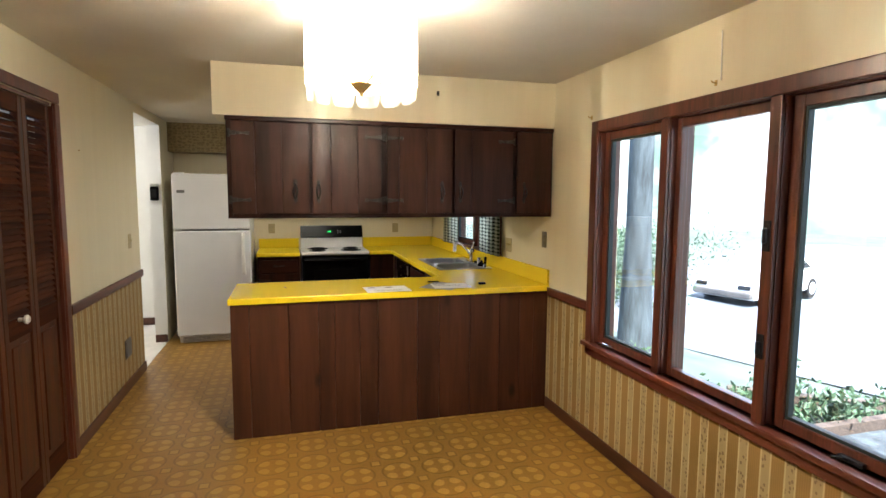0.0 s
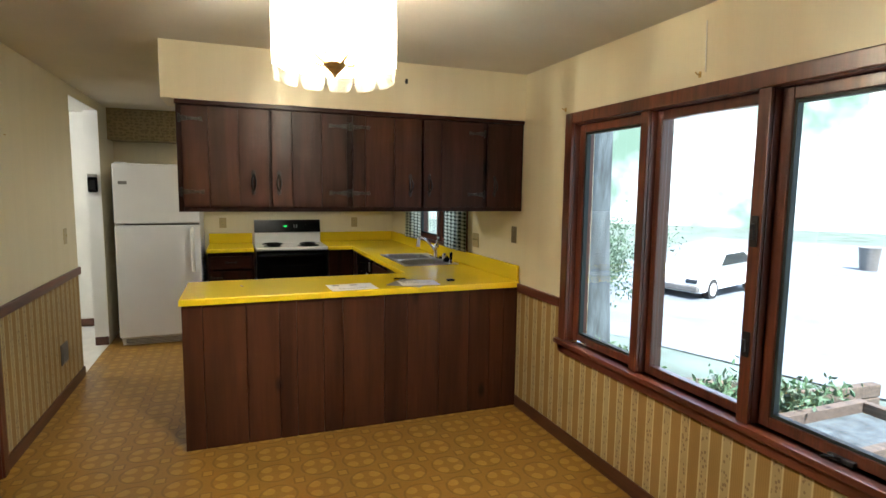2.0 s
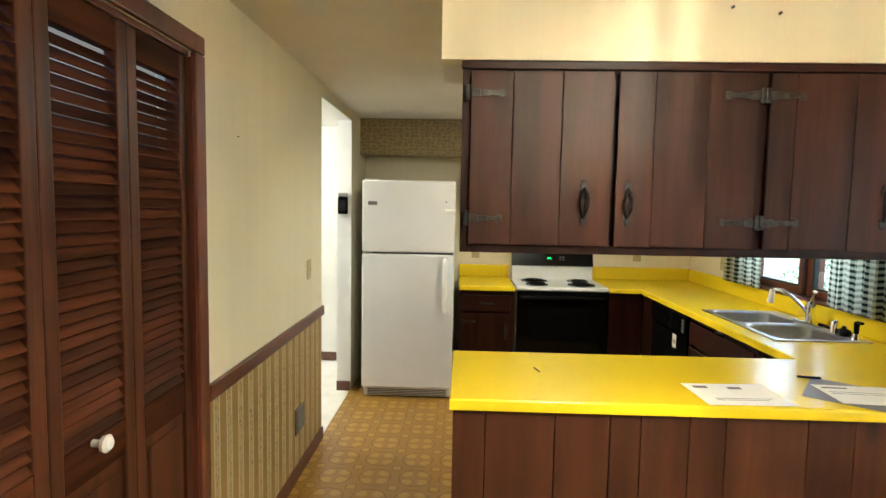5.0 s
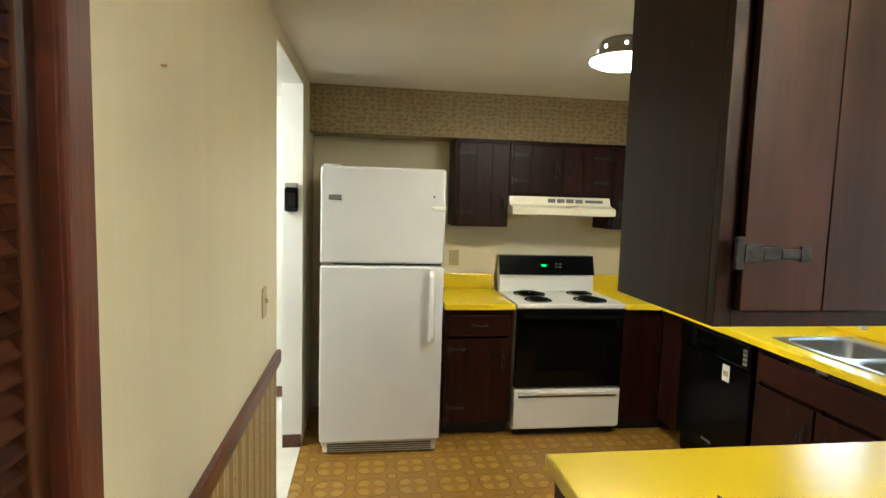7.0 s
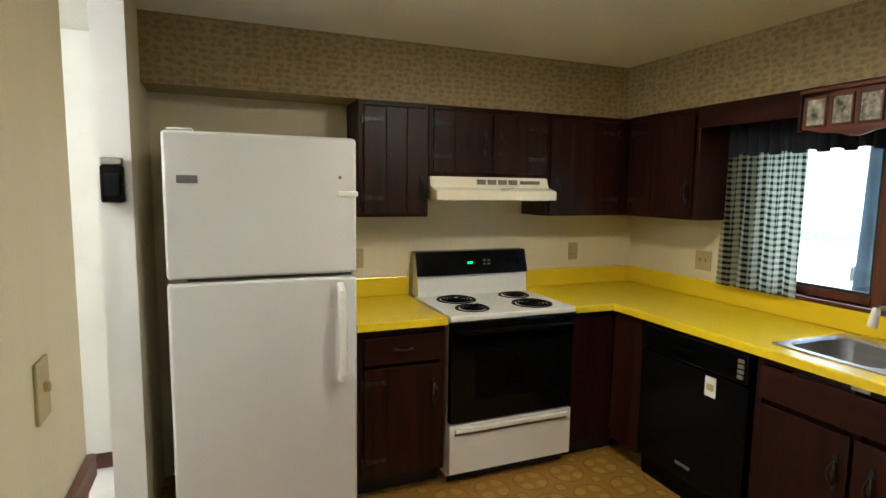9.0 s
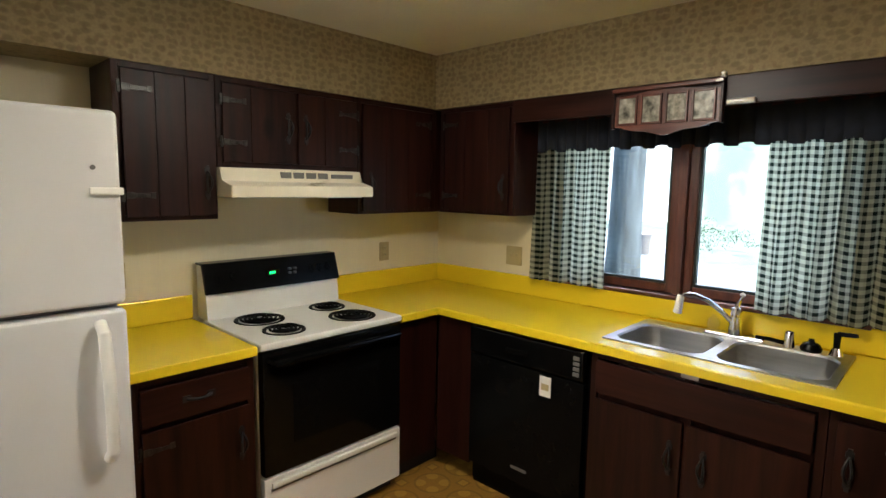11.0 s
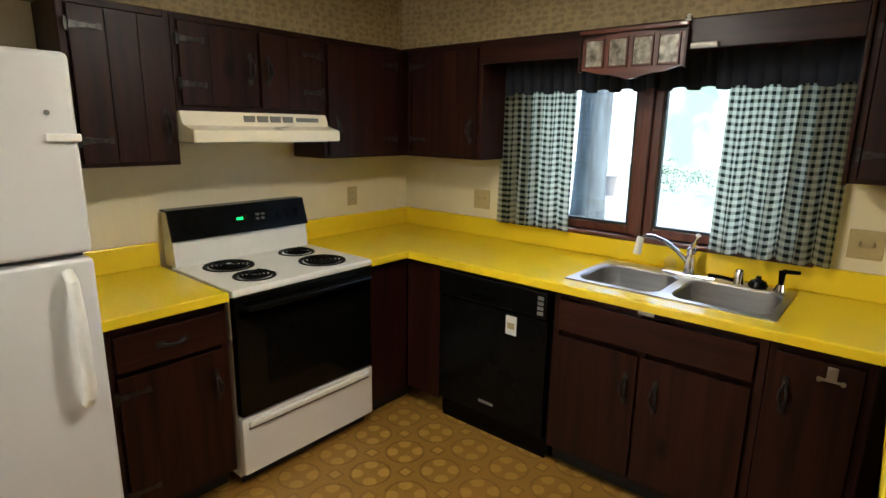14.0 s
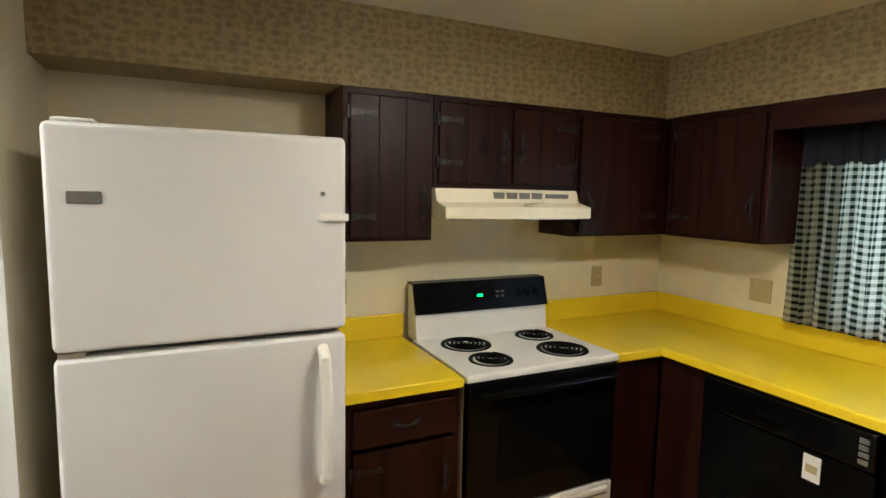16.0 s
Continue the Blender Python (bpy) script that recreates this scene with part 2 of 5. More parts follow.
def glow(name, color, strength):
    m = bpy.data.materials.new(name)
    m.use_nodes = True
    b = m.node_tree.nodes["Principled BSDF"]
    b.inputs["Base Color"].default_value = (*color, 1)
    b.inputs["Emission Color"].default_value = (*color, 1)
    b.inputs["Emission Strength"].default_value = strength
    b.inputs["Roughness"].default_value = 0.3
    return m


def glass(name, color=(1, 1, 1), rough=0.0):
    m = bpy.data.materials.new(name)
    m.use_nodes = True
    b = m.node_tree.nodes["Principled BSDF"]
    b.inputs["Base Color"].default_value = (*color, 1)
    b.inputs["Roughness"].default_value = rough
    b.inputs["Transmission Weight"].default_value = 1.0
    b.inputs["IOR"].default_value = 1.45
    return m


GRAIN_Z = (14, 14, 0.9)
GRAIN_Y = (14, 0.9, 14)
GRAIN_X = (0.9, 14, 14)
M_FLOOR = vinyl_floor()
M_STRIPE = striped_paper()
M_CREAM = cream_paper()
M_FLORAL = floral_paper()
M_GINGHAM = gingham_cloth()
M_CEIL = stipple("stippled_ceiling_paint", (0.72, 0.68, 0.58))
M_WHITE = material("white_wall_paint", (0.80, 0.79, 0.76), 0.6, var=0.03, scale=3, bump=0.1, bump_scale=200)
M_HALL = material("hall_floor_vinyl", (0.72, 0.68, 0.62), 0.4, var=0.05, scale=8)
M_CAB = material("dark_stained_pine", (0.036, 0.0088, 0.0050), 0.42, var=0.30, scale=1.6, bump=0.08, bump_scale=7, stretch=GRAIN_Z, island=0.08, spec=0.22, knots=0.75)
# lit copy of dark_stained_pine: the dining side's light put into the colour
M_CAB_LIT = material("lit_stained_pine", (0.063, 0.0210, 0.0120), 0.42, var=0.26, scale=1.4, bump=0.10, bump_scale=8, stretch=(10, 10, 0.8), island=0.12, spec=0.22, knots=0.8)
M_CABX = material("dark_stained_pine_rail", (0.033, 0.0090, 0.0057), 0.36, var=0.25, scale=1.6, bump=0.1, bump_scale=7, stretch=GRAIN_X, spec=0.22)
M_CABY = material("dark_stained_pine_crosswise", (0.033, 0.0090, 0.0057), 0.36, var=0.25, scale=1.6, bump=0.1, bump_scale=7, stretch=GRAIN_Y, spec=0.22)
M_PANEL = material("red_brown_pine_board", (0.078, 0.0245, 0.0095), 0.5, var=0.20, scale=1.3, bump=0.2, bump_scale=7, stretch=(9, 9, 0.7), island=0.17, knots=0.85, spec=0.3)
M_CLOSET = material("walnut_stained_louvre", (0.105, 0.032, 0.0125), 0.42, var=0.28, scale=1.8, bump=0.12, bump_scale=8, stretch=GRAIN_Z, island=0.12, spec=0.25)
M_CLOSETY = material("walnut_stained_slat", (0.105, 0.031, 0.0125), 0.55, var=0.3, scale=1.8, bump=0.12, bump_scale=8, stretch=GRAIN_Y, island=0.3, spec=0.06)
M_TRIM = material("mahogany_stained_trim", (0.125, 0.034, 0.018), 0.35, var=0.22, scale=2.0, bump=0.15, bump_scale=8, stretch=GRAIN_Z, coat=0.2)
M_TRIMY = material("mahogany_stained_rail", (0.125, 0.034, 0.018), 0.35, var=0.22, scale=2.0, bump=0.15, bump_scale=8, stretch=GRAIN_Y, coat=0.2)
M_BASE = material("brown_baseboard_paint", (0.10, 0.035, 0.018), 0.4, var=0.2, scale=2.0, bump=0.1, bump_scale=10, stretch=GRAIN_Y)
M_YELLOW = material("yellow_laminate", (0.80, 0.585, 0.013), 0.24, var=0.015, scale=1.6, spread=0.02)
M_ENAMEL = material("white_enamel", (0.77, 0.76, 0.72), 0.26, var=0.008, scale=3, spread=0.02)
M_PEBBLE = material("white_textured_steel", (0.68, 0.67, 0.66), 0.38, var=0.02, scale=3, bump=0.25, bump_scale=420)
M_PLASTIC = material("white_plastic", (0.80, 0.78, 0.72), 0.35, var=0.03, scale=8)
M_ALMOND = material("almond_plastic", (0.44, 0.35, 0.17), 0.4, var=0.05, scale=10)
M_HOOD = material("almond_enamel", (0.78, 0.72, 0.56), 0.3, var=0.03, scale=6)
M_BLACKG = material("black_glass", (0.003, 0.003, 0.003), 0.1, var=0.05, scale=4, spec=0.25)
M_BLACK = material("black_enamel", (0.0035, 0.0035, 0.0035), 0.24, var=0.1, scale=5, spec=0.09)
M_COIL = material("matte_black_coil", (0.004, 0.004, 0.004), 0.6, var=0.1, scale=5, spec=0.06)
M_IRON = material("black_wrought_iron", (0.035, 0.033, 0.032), 0.45, metal=0.6, var=0.2, scale=30, bump=0.3, bump_scale=150)
M_PEWTER = material("worn_pewter", (0.065, 0.062, 0.056), 0.32, metal=0.9, var=0.25, scale=40, bump=0.3, bump_scale=120)
M_GREYM = material("grey_plastic", (0.16, 0.15, 0.14), 0.4, var=0.08, scale=10)
M_STEEL = material("brushed_stainless_steel", (0.50, 0.49, 0.46), 0.36, metal=1.0, var=0.06, scale=4, bump=0.08, bump_scale=30, stretch=GRAIN_Y)
M_NICKEL = material("satin_nickel", (0.26, 0.235, 0.20), 0.25, metal=1.0, var=0.05, scale=10)
M_CHROME = material("chrome", (0.80, 0.80, 0.80), 0.08, metal=1.0, var=0.02, scale=5)
M_BRASS = material("aged_brass", (0.55, 0.36, 0.12), 0.3, metal=1.0, var=0.1, scale=20)
M_NAVY = material("navy_cotton", (0.010, 0.013, 0.024), 0.9, var=0.2, scale=30, bump=0.2, bump_scale=400)
M_RED = material("wine_red_cotton", (0.06, 0.008, 0.010), 0.9, var=0.2, scale=30)
M_CERAMIC = material("white_ceramic", (0.82, 0.80, 0.74), 0.15, var=0.02, scale=5)
M_PAPER = material("white_paper", (0.80, 0.79, 0.74), 0.7, var=0.02, scale=10)
M_INK = material("printed_grey", (0.16, 0.15, 0.14), 0.7, var=0.1, scale=60)
M_GLASS = glass("window_glass")
def ribbed_shade():
    m = glow("lit_frosted_glass", (1.0, 0.90, 0.74), 2.6)
    nt = m.node_tree
    tc = nt.nodes.new("ShaderNodeTexCoord")
    mp = nt.nodes.new("ShaderNodeMapping")
    mp.inputs["Scale"].default_value = (1, 1, 0.35)
    nt.links.new(tc.outputs["Object"], mp.inputs["Vector"])
    rib = smooth(nt, noise_out(nt, mp.outputs["Vector"], 48.0, 2), 0.42, 0.62)
    clear = nt.nodes.new("ShaderNodeBsdfTransparent")
    mx = nt.nodes.new("ShaderNodeMixShader")
    nt.links.new(math_node(nt, "MULTIPLY", rib, 0.75), mx.inputs[0])
    nt.links.new(nt.nodes["Principled BSDF"].outputs[0], mx.inputs[1])
    nt.links.new(clear.outputs[0], mx.inputs[2])
    nt.links.new(mx.outputs[0], nt.nodes["Material Output"].inputs["Surface"])
    return m


M_SHADE = ribbed_shade()
M_BULB = glow("lit_bulb", (1.0, 0.86, 0.66), 10.0)
M_DISC = glow("lit_opal_glass", (1.0, 0.93, 0.80), 6.0)
M_LED = glow("green_display", (0.03, 0.7, 0.12), 0.9)
def thin_clear_glass():
    m, nt, b, vec, _ = shell("clear_ribbed_glass", 0.15)
    b.inputs["Base Color"].default_value = (0.28, 0.27, 0.24, 1)
    clear = nt.nodes.new("ShaderNodeBsdfTransparent")
    mx = nt.nodes.new("ShaderNodeMixShader")
    nt.links.new(math_node(nt, "MULTIPLY_ADD", smooth(nt, noise_out(nt, vec, 60.0, 2), 0.4, 0.65), 0.08, 0.88), mx.inputs[0])
    nt.links.new(b.outputs[0], mx.inputs[1])
    nt.links.new(clear.outputs[0], mx.inputs[2])
    nt.links.new(mx.outputs[0], nt.nodes["Material Output"].inputs["Surface"])
    return m


M_CLEAR = thin_clear_glass()
# near-black that puts the shade of closed-in recesses into the colour
M_DARK = material("recess_shade_black", (0.012, 0.010, 0.009), 0.8, var=0.1)
M_GASKET = material("dark_green_gasket", (0.012, 0.02, 0.018), 0.6, var=0.1)


# ---- mesh helpers ----
def box(bm, x0, x1, y0, y1, z0, z1, bevel=0.0, seg=2):
    m = Matrix.LocRotScale(((x0 + x1) / 2, (y0 + y1) / 2, (z0 + z1) / 2), None, (abs(x1 - x0), abs(y1 - y0), abs(z1 - z0)))
    made = bmesh.ops.create_cube(bm, size=1.0, matrix=m)
    if bevel:
        edges = list({e for v in made["verts"] for e in v.link_edges})
        bmesh.ops.bevel(bm, geom=edges, offset=bevel, segments=seg, affect="EDGES", profile=0.5)
    return bm


def bx(*a, bevel=0.0, seg=2):
    return box(bmesh.new(), *a, bevel=bevel, seg=seg)


def tube(bm, p, q, r0, r1=None, n=16):
    p, q = Vector(p), Vector(q)
    d = q - p
    m = Matrix.Translation((p + q) / 2) @ d.to_track_quat("Z", "Y").to_matrix().to_4x4()
    bmesh.ops.create_cone(bm, cap_ends=True, segments=n, radius1=r0, radius2=r0 if r1 is None else r1, depth=d.length, matrix=m)
    return bm


def bent(bm, pts, r, n=14):
    """A round bar through the points, its sections carried along without twist."""
    pts = [Vector(p) for p in pts]
    rings = []
    u = None
    for i, p in enumerate(pts):
        d = (pts[min(i + 1, len(pts) - 1)] - pts[max(i - 1, 0)]).normalized()
        if u is None:
            u = d.orthogonal()
        u = (u - d * u.dot(d)).normalized()
        v = d.cross(u)
        rr = r[i] if isinstance(r, (list, tuple)) else r
        rings.append([bm.verts.new(p + (u * math.cos(a) + v * math.sin(a)) * rr) for a in (2 * math.pi * k / n for k in range(n))])
    for a, b in zip(rings, rings[1:]):
        for k in range(n):
            bm.faces.new((a[k], a[(k + 1) % n], b[(k + 1) % n], b[k]))
    bm.faces.new(rings[0][::-1])
    bm.faces.new(rings[-1])
    return bm


def lathe(bm, centre, profile, n=32, axis="z"):
    """Turns a profile of (radius, height) about an upright or level axis through centre."""
    c = Vector(centre)
    rings = []
    for r, h in profile:
        ring = []
        for k in range(n):
            a = 2 * math.pi * k / n
            u, v = max(r, 1e-4) * math.cos(a), max(r, 1e-4) * math.sin(a)
            o = {"z": (u, v, h), "x": (h, u, v), "y": (v, h, u)}[axis]
            ring.append(bm.verts.new(c + Vector(o)))
        rings.append(ring)
    for a, b in zip(rings, rings[1:]):
        for k in range(n):
            bm.faces.new((a[k], a[(k + 1) % n], b[(k + 1) % n], b[k]))
    return bm


def flat_faces(me):
    """Keeps broad flat faces flat and lets only their rounded edges turn."""
    areas = sorted(p.area for p in me.polygons)
    limit = max(areas[len(areas) // 2] * 6, areas[-1] * 0.04)
    lead = {}
    for p in me.polygons:
        if p.area > limit:
            for v in p.vertices:
                if v not in lead or lead[v][0] < p.area:
                    lead[v] = (p.area, p.normal.copy())
    if not lead:
        return
    out = [n.vector.copy() for n in me.corner_normals]
    for p in me.polygons:
        big = p.area > limit
        for li, v in zip(p.loop_indices, p.vertices):
            if big:
                out[li] = p.normal.copy()
            elif v in lead and lead[v][1].dot(p.normal) > 0.86:
                out[li] = lead[v][1]
    me.normals_split_custom_set(out)


def to_mesh(name, bm, mat, shade=True):
    bmesh.ops.recalc_face_normals(bm, faces=bm.faces[:])
    me = bpy.data.meshes.new(name)
    bm.to_mesh(me)
    bm.free()
    me.materials.append(mat)
    if shade:
        me.shade_smooth()
        me.set_sharp_from_angle(angle=radians(28))
        if 6 < len(me.polygons) < 400:
            flat_faces(me)
    return me


def thing(name, at, label, category, group=""):
    ob = new(name)
    ob.empty_display_size = 0.1
    ob.location = at
    return tagged(ob, label, category, group)


def attach(ob, parent):
    ob.parent = parent
    where = Vector(parent.location)
    if parent.parent is not None:
        where = Vector()
    ob.matrix_parent_inverse = Matrix.Translation(-where)
    return ob


def part(name, bm, mat, parent, label=""):
    """Links a bmesh, in world measures, as one mesh under a thing or under a part."""
    ob = new(name, to_mesh(name, bm, mat))
    attach(ob, parent)
    return tagged(ob, label)


def solo(name, bm, mat, label, category, group=""):
    """A thing of one mesh, its origin at the middle of its base."""
    me = to_mesh(name, bm, mat)
    xs = np.array([v.co[:] for v in me.vertices])
    o = Vector(((xs[:, 0].min() + xs[:, 0].max()) / 2, (xs[:, 1].min() + xs[:, 1].max()) / 2, xs[:, 2].min()))
    me.transform(Matrix.Translation(-o))
    ob = new(name, me)
    ob.location = o
    return tagged(ob, label, category, group)


def structure(name, bm, mat, label=""):
    return tagged(new(name, to_mesh(name, bm, mat)), label, "", "", "structure")


def wall_boxes(bm, axis, a0, a1, s0, s1, z0, z1, holes=()):
    """A wall from s0 to s1 along its run, a0 to a1 thick, with holes (s0, s1, z0, z1) through it."""
    def put(u0, u1, w0, w1):
        if u1 - u0 > 1e-4 and w1 - w0 > 1e-4:
            box(bm, *((a0, a1, u0, u1) if axis == "x" else (u0, u1, a0, a1)), w0, w1)
    at = s0
    for h0, h1, b0, b1 in sorted(holes):
        put(at, h0, z0, z1)
        put(h0, h1, z0, min(max(b0, z0), z1))
        put(h0, h1, max(min(b1, z1), z0), z1)
        at = h1
    put(at, s1, z0, z1)
    return bm


# ---- plan ----
W, E, N, SOUTH = -1.255, 1.81, 6.72, -2.6      # inner faces of the walls
CEIL = 2.337
RAIL0, RAIL1 = 0.843, 0.904                   # chair rail
CLO = (2.09, 3.393, 0.0, 2.058)                 # closet opening
HALL = (5.10, 6.055, -0.1, 2.258)               # opening to the hall
DWIN = (0.920, 2.778, 0.653, 1.953)               # dining window opening
KWIN = (4.37, 5.75, 1.045, 1.92)               # kitchen window opening
T = 0.115

structure("floor", bx(W - T, E + 0.15, SOUTH - 0.1, N + 0.12, -0.12, 0.0), M_FLOOR)
structure("floor_hall", bx(-3.4, W - T, 3.60, 9.0, -0.12, -0.004), M_HALL)
structure("ceiling", bx(W - T, E + 0.15, SOUTH - 0.1, N + 0.12, CEIL, CEIL + 0.1), M_CEIL)
structure("ceiling_hall", bx(-3.4, W - T, 3.60, 9.0, CEIL, CEIL + 0.1), M_WHITE)
bm = bmesh.new()
wall_boxes(bm, "x", W - T, W, SOUTH, N, RAIL0, CEIL, [CLO, HALL])
structure("wall_west", bm, M_CREAM)
bm = bmesh.new()
wall_boxes(bm, "x", W - T, W, SOUTH, HALL[0], 0, RAIL0, [CLO])
structure("wall_west_lower", bm, M_STRIPE)
structure("wall_west_stub", bx(W - T, W, HALL[1], N, 0, RAIL0), M_CREAM)
structure("wall_jamb_far", bx(W - T - 0.002, W + 0.002, HALL[1] - 0.004, HALL[1], 0, HALL[3]), M_WHITE)
structure("wall_jamb_top", bx(W - T - 0.002, W - 0.002, HALL[0], HALL[1] - 0.004, HALL[3] - 0.004, HALL[3]), M_WHITE)
bm = bmesh.new()
wall_boxes(bm, "x", E, E + 0.15, SOUTH, N, RAIL0, CEIL, [DWIN, KWIN])
structure("wall_east", bm, M_CREAM)
bm = bmesh.new()
wall_boxes(bm, "x", E, E + 0.15, SOUTH, N, 0, RAIL0, [DWIN])
structure("wall_east_lower", bm, M_STRIPE)
structure("wall_north", bx(W - T, E + 0.15, N, N + 0.12, 0, CEIL), M_CREAM)
structure("wall_south", bx(W - T, E + 0.15, SOUTH - 0.1, SOUTH, 0, CEIL), M_CREAM)
# the hall beyond
structure("wall_hall_west", bx(-3.5, -3.4, 3.60, 9.0, 0, CEIL), M_WHITE)
structure("wall_hall_south", bx(-3.4, W - T, 3.60, 3.70, 0, CEIL), M_WHITE)
structure("wall_hall_north", bx(-3.4, W - T, 6.95, 7.05, 0, CEIL), M_WHITE)
structure("floor_threshold", bx(W - T, W - 0.004, HALL[0], HALL[1] - 0.02, 0.0005, 0.004), M_HALL)
# closet lining, its inner shade painted on as near-black
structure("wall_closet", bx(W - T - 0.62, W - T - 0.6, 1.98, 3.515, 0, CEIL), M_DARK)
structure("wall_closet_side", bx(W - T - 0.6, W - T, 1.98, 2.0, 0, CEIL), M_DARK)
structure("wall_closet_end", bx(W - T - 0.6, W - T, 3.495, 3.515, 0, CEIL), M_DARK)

# soffits
structure("soffit_peninsula", bx(-0.421, E, 3.358, 3.70, 2.030, CEIL), M_CREAM)
bm = bx(W, E, 6.442, N, 2.022, CEIL)
box(bm, 1.485, E, 3.70, 6.442, 2.022, CEIL)
structure("soffit_kitchen", bm, M_FLORAL)

# chair rails, baseboards, closet casing
def strip(name, *a, mat=None, bevel=0.006):
    return structure(name, bx(*a, bevel=bevel), mat or M_TRIMY)

strip("trim_rail_west", W, W + 0.022, 3.465, HALL[0] - 0.004, RAIL0, RAIL1)
strip("trim_rail_west_south", W, W + 0.022, SOUTH, 2.018, RAIL0, RAIL1)
strip("trim_rail_east", E - 0.022, E, 2.842, 3.38, RAIL0, RAIL1)
strip("trim_rail_east_south", E - 0.022, E, SOUTH, 0.856, RAIL0, RAIL1)
strip("baseboard_west", W, W + 0.014, 3.465, HALL[0] - 0.002, 0, 0.085, mat=M_BASE)
strip("baseboard_west_south", W, W + 0.014, SOUTH, 2.018, 0, 0.085, mat=M_BASE)
strip("baseboard_east", E - 0.014, E, SOUTH, 3.39, 0, 0.085, mat=M_BASE)
strip("baseboard_jamb", W - T, W, HALL[1] - 0.018, HALL[1] - 0.005, 0, 0.085, mat=M_BASE)
strip("baseboard_hall", -3.40, -3.385, 3.70, 6.93, 0, 0.085, mat=M_BASE)
strip("baseboard_hall_north", -3.38, W - T, 6.935, 6.949, 0, 0.085, mat=M_BASE)
c0, c1, ct = CLO[0], CLO[1], CLO[3]
bm = bx(W, W + 0.02, c1, c1 + 0.07, 0, ct, bevel=0.006)
box(bm, W - 0.08, W + 0.010, c1 - 0.0065, c1 - 0.0005, 0.002, ct - 0.02)
box(bm, W - 0.08, W + 0.010, c0 + 0.0005, c0 + 0.0035, 0.002, ct - 0.02)
box(bm, W, W + 0.02, c0 - 0.07, c0, 0, ct, bevel=0.006)
box(bm, W, W + 0.02, c0 - 0.07, c1 + 0.07, ct + 0.001, ct + 0.062, bevel=0.006)
structure("trim_closet", bm, M_TRIM)


# ---- windows in the east wall ----
def casement(win, y0, y1, z0, z1, x, rail=0.05, gasket=True, cross=None):
    """One glazed light: a sash round a pane, seated in the opening."""
    cross = cross or rail
    bm = bmesh.new()
    for a in ((y0, y0 + rail, z0, z1), (y1 - rail, y1, z0, z1), (y0 + rail, y1 - rail, z0, z0 + cross), (y0 + rail, y1 - rail, z1 - cross, z1)):
        box(bm, x - 0.02, x + 0.025, *a, bevel=0.005)
    sash = part("sash", bm, M_TRIM, win)
    if gasket:
        bm = bmesh.new()
        g = 0.012
        a0, a1, b0, b1 = y0 + rail, y1 - rail, z0 + cross, z1 - cross
        for a in ((a0, a0 + g, b0, b1), (a1 - g, a1, b0, b1), (a0 + g, a1 - g, b0, b0 + g), (a0 + g, a1 - g, b1 - g, b1)):
            box(bm, x - 0.012, x + 0.018, *a)
        part("gasket", bm, M_GASKET, sash, "dark green gasket")
    pane = part("pane", bx(x, x + 0.004, y0 + rail - 0.003, y1 - rail + 0.003, z0 + cross - 0.003, z1 - cross + 0.003), M_GLASS, sash)
    pane.visible_shadow = False
    return sash


def window_crank(win, y, z, x, mat):
    bm = bx(x - 0.022, x, y - 0.045, y + 0.045, z, z + 0.02, bevel=0.004)
    bent(bm, [(x - 0.02, y, z + 0.015), (x - 0.045, y + 0.005, z + 0.025), (x - 0.05, y + 0.04, z + 0.012)], 0.006)
    part("crank", bm, mat, win)


win = tagged(new("window_1"), "wide three-part window with red-brown stained wooden frame", "window", "", "structure")
y0, y1, z0, z1 = DWIN
bm = bmesh.new()
for a in ((0.858, y0 + 0.008, 0.583, 2.010), (y1 - 0.008, 2.840, 0.583, 2.010), (y0 + 0.008, y1 - 0.008, z1 - 0.008, 2.010)):
    box(bm, E - 0.022, E + 0.001, *a, bevel=0.006)
part("window_frame", bm, M_TRIM, win)
bm = bx(E - 0.045, E + 0.10, 0.836, 2.859, 0.623, z0, bevel=0.006)
box(bm, E - 0.022, E, 0.858, 2.840, 0.570, 0.623, bevel=0.005)
part("window_sill", bm, M_TRIMY, win)
bm = bmesh.new()
for a in ((y0, y0 + 0.012, z0, z1), (y1 - 0.012, y1, z0, z1), (y0 + 0.012, y1 - 0.012, z1 - 0.012, z1), (1.500, 1.560, z0, z1), (2.138, 2.198, z0, z1)):
    box(bm, E, E + 0.14, *a, bevel=0.003)
for a, b in ((1.503, 1.557), (2.141, 2.195)):
    box(bm, E - 0.018, E, a, b, z0, z1 - 0.008, bevel=0.005)
part("mullion", bm, M_TRIM, win)
casement(win, 2.198, y1 - 0.012, z0, z1 - 0.012, E + 0.055, 0.046)
casement(win, 1.560, 2.138, z0, z1 - 0.012, E + 0.055, 0.033, gasket=False, cross=0.044)
casement(win, y0 + 0.012, 1.500, z0, z1 - 0.012, E + 0.055, 0.046)
window_crank(win, 2.64, z0 + 0.002, E + 0.03, M_CHROME)
window_crank(win, 1.17, z0 + 0.002, E + 0.03, M_PEWTER)
bm = bx(E - 0.026, E - 0.018, 1.515, 1.545, 1.35, 1.47, bevel=0.003)
box(bm, E - 0.04, E - 0.026, 1.522, 1.538, 1.38, 1.44, bevel=0.004)
part("latch", bm, M_IRON, win)
bm = bx(E - 0.026, E - 0.018, 1.515, 1.545, 0.92, 1.02, bevel=0.003)
box(bm, E - 0.04, E - 0.026, 1.522, 1.538, 0.94, 0.99, bevel=0.004)
part("latch", bm, M_IRON, win)

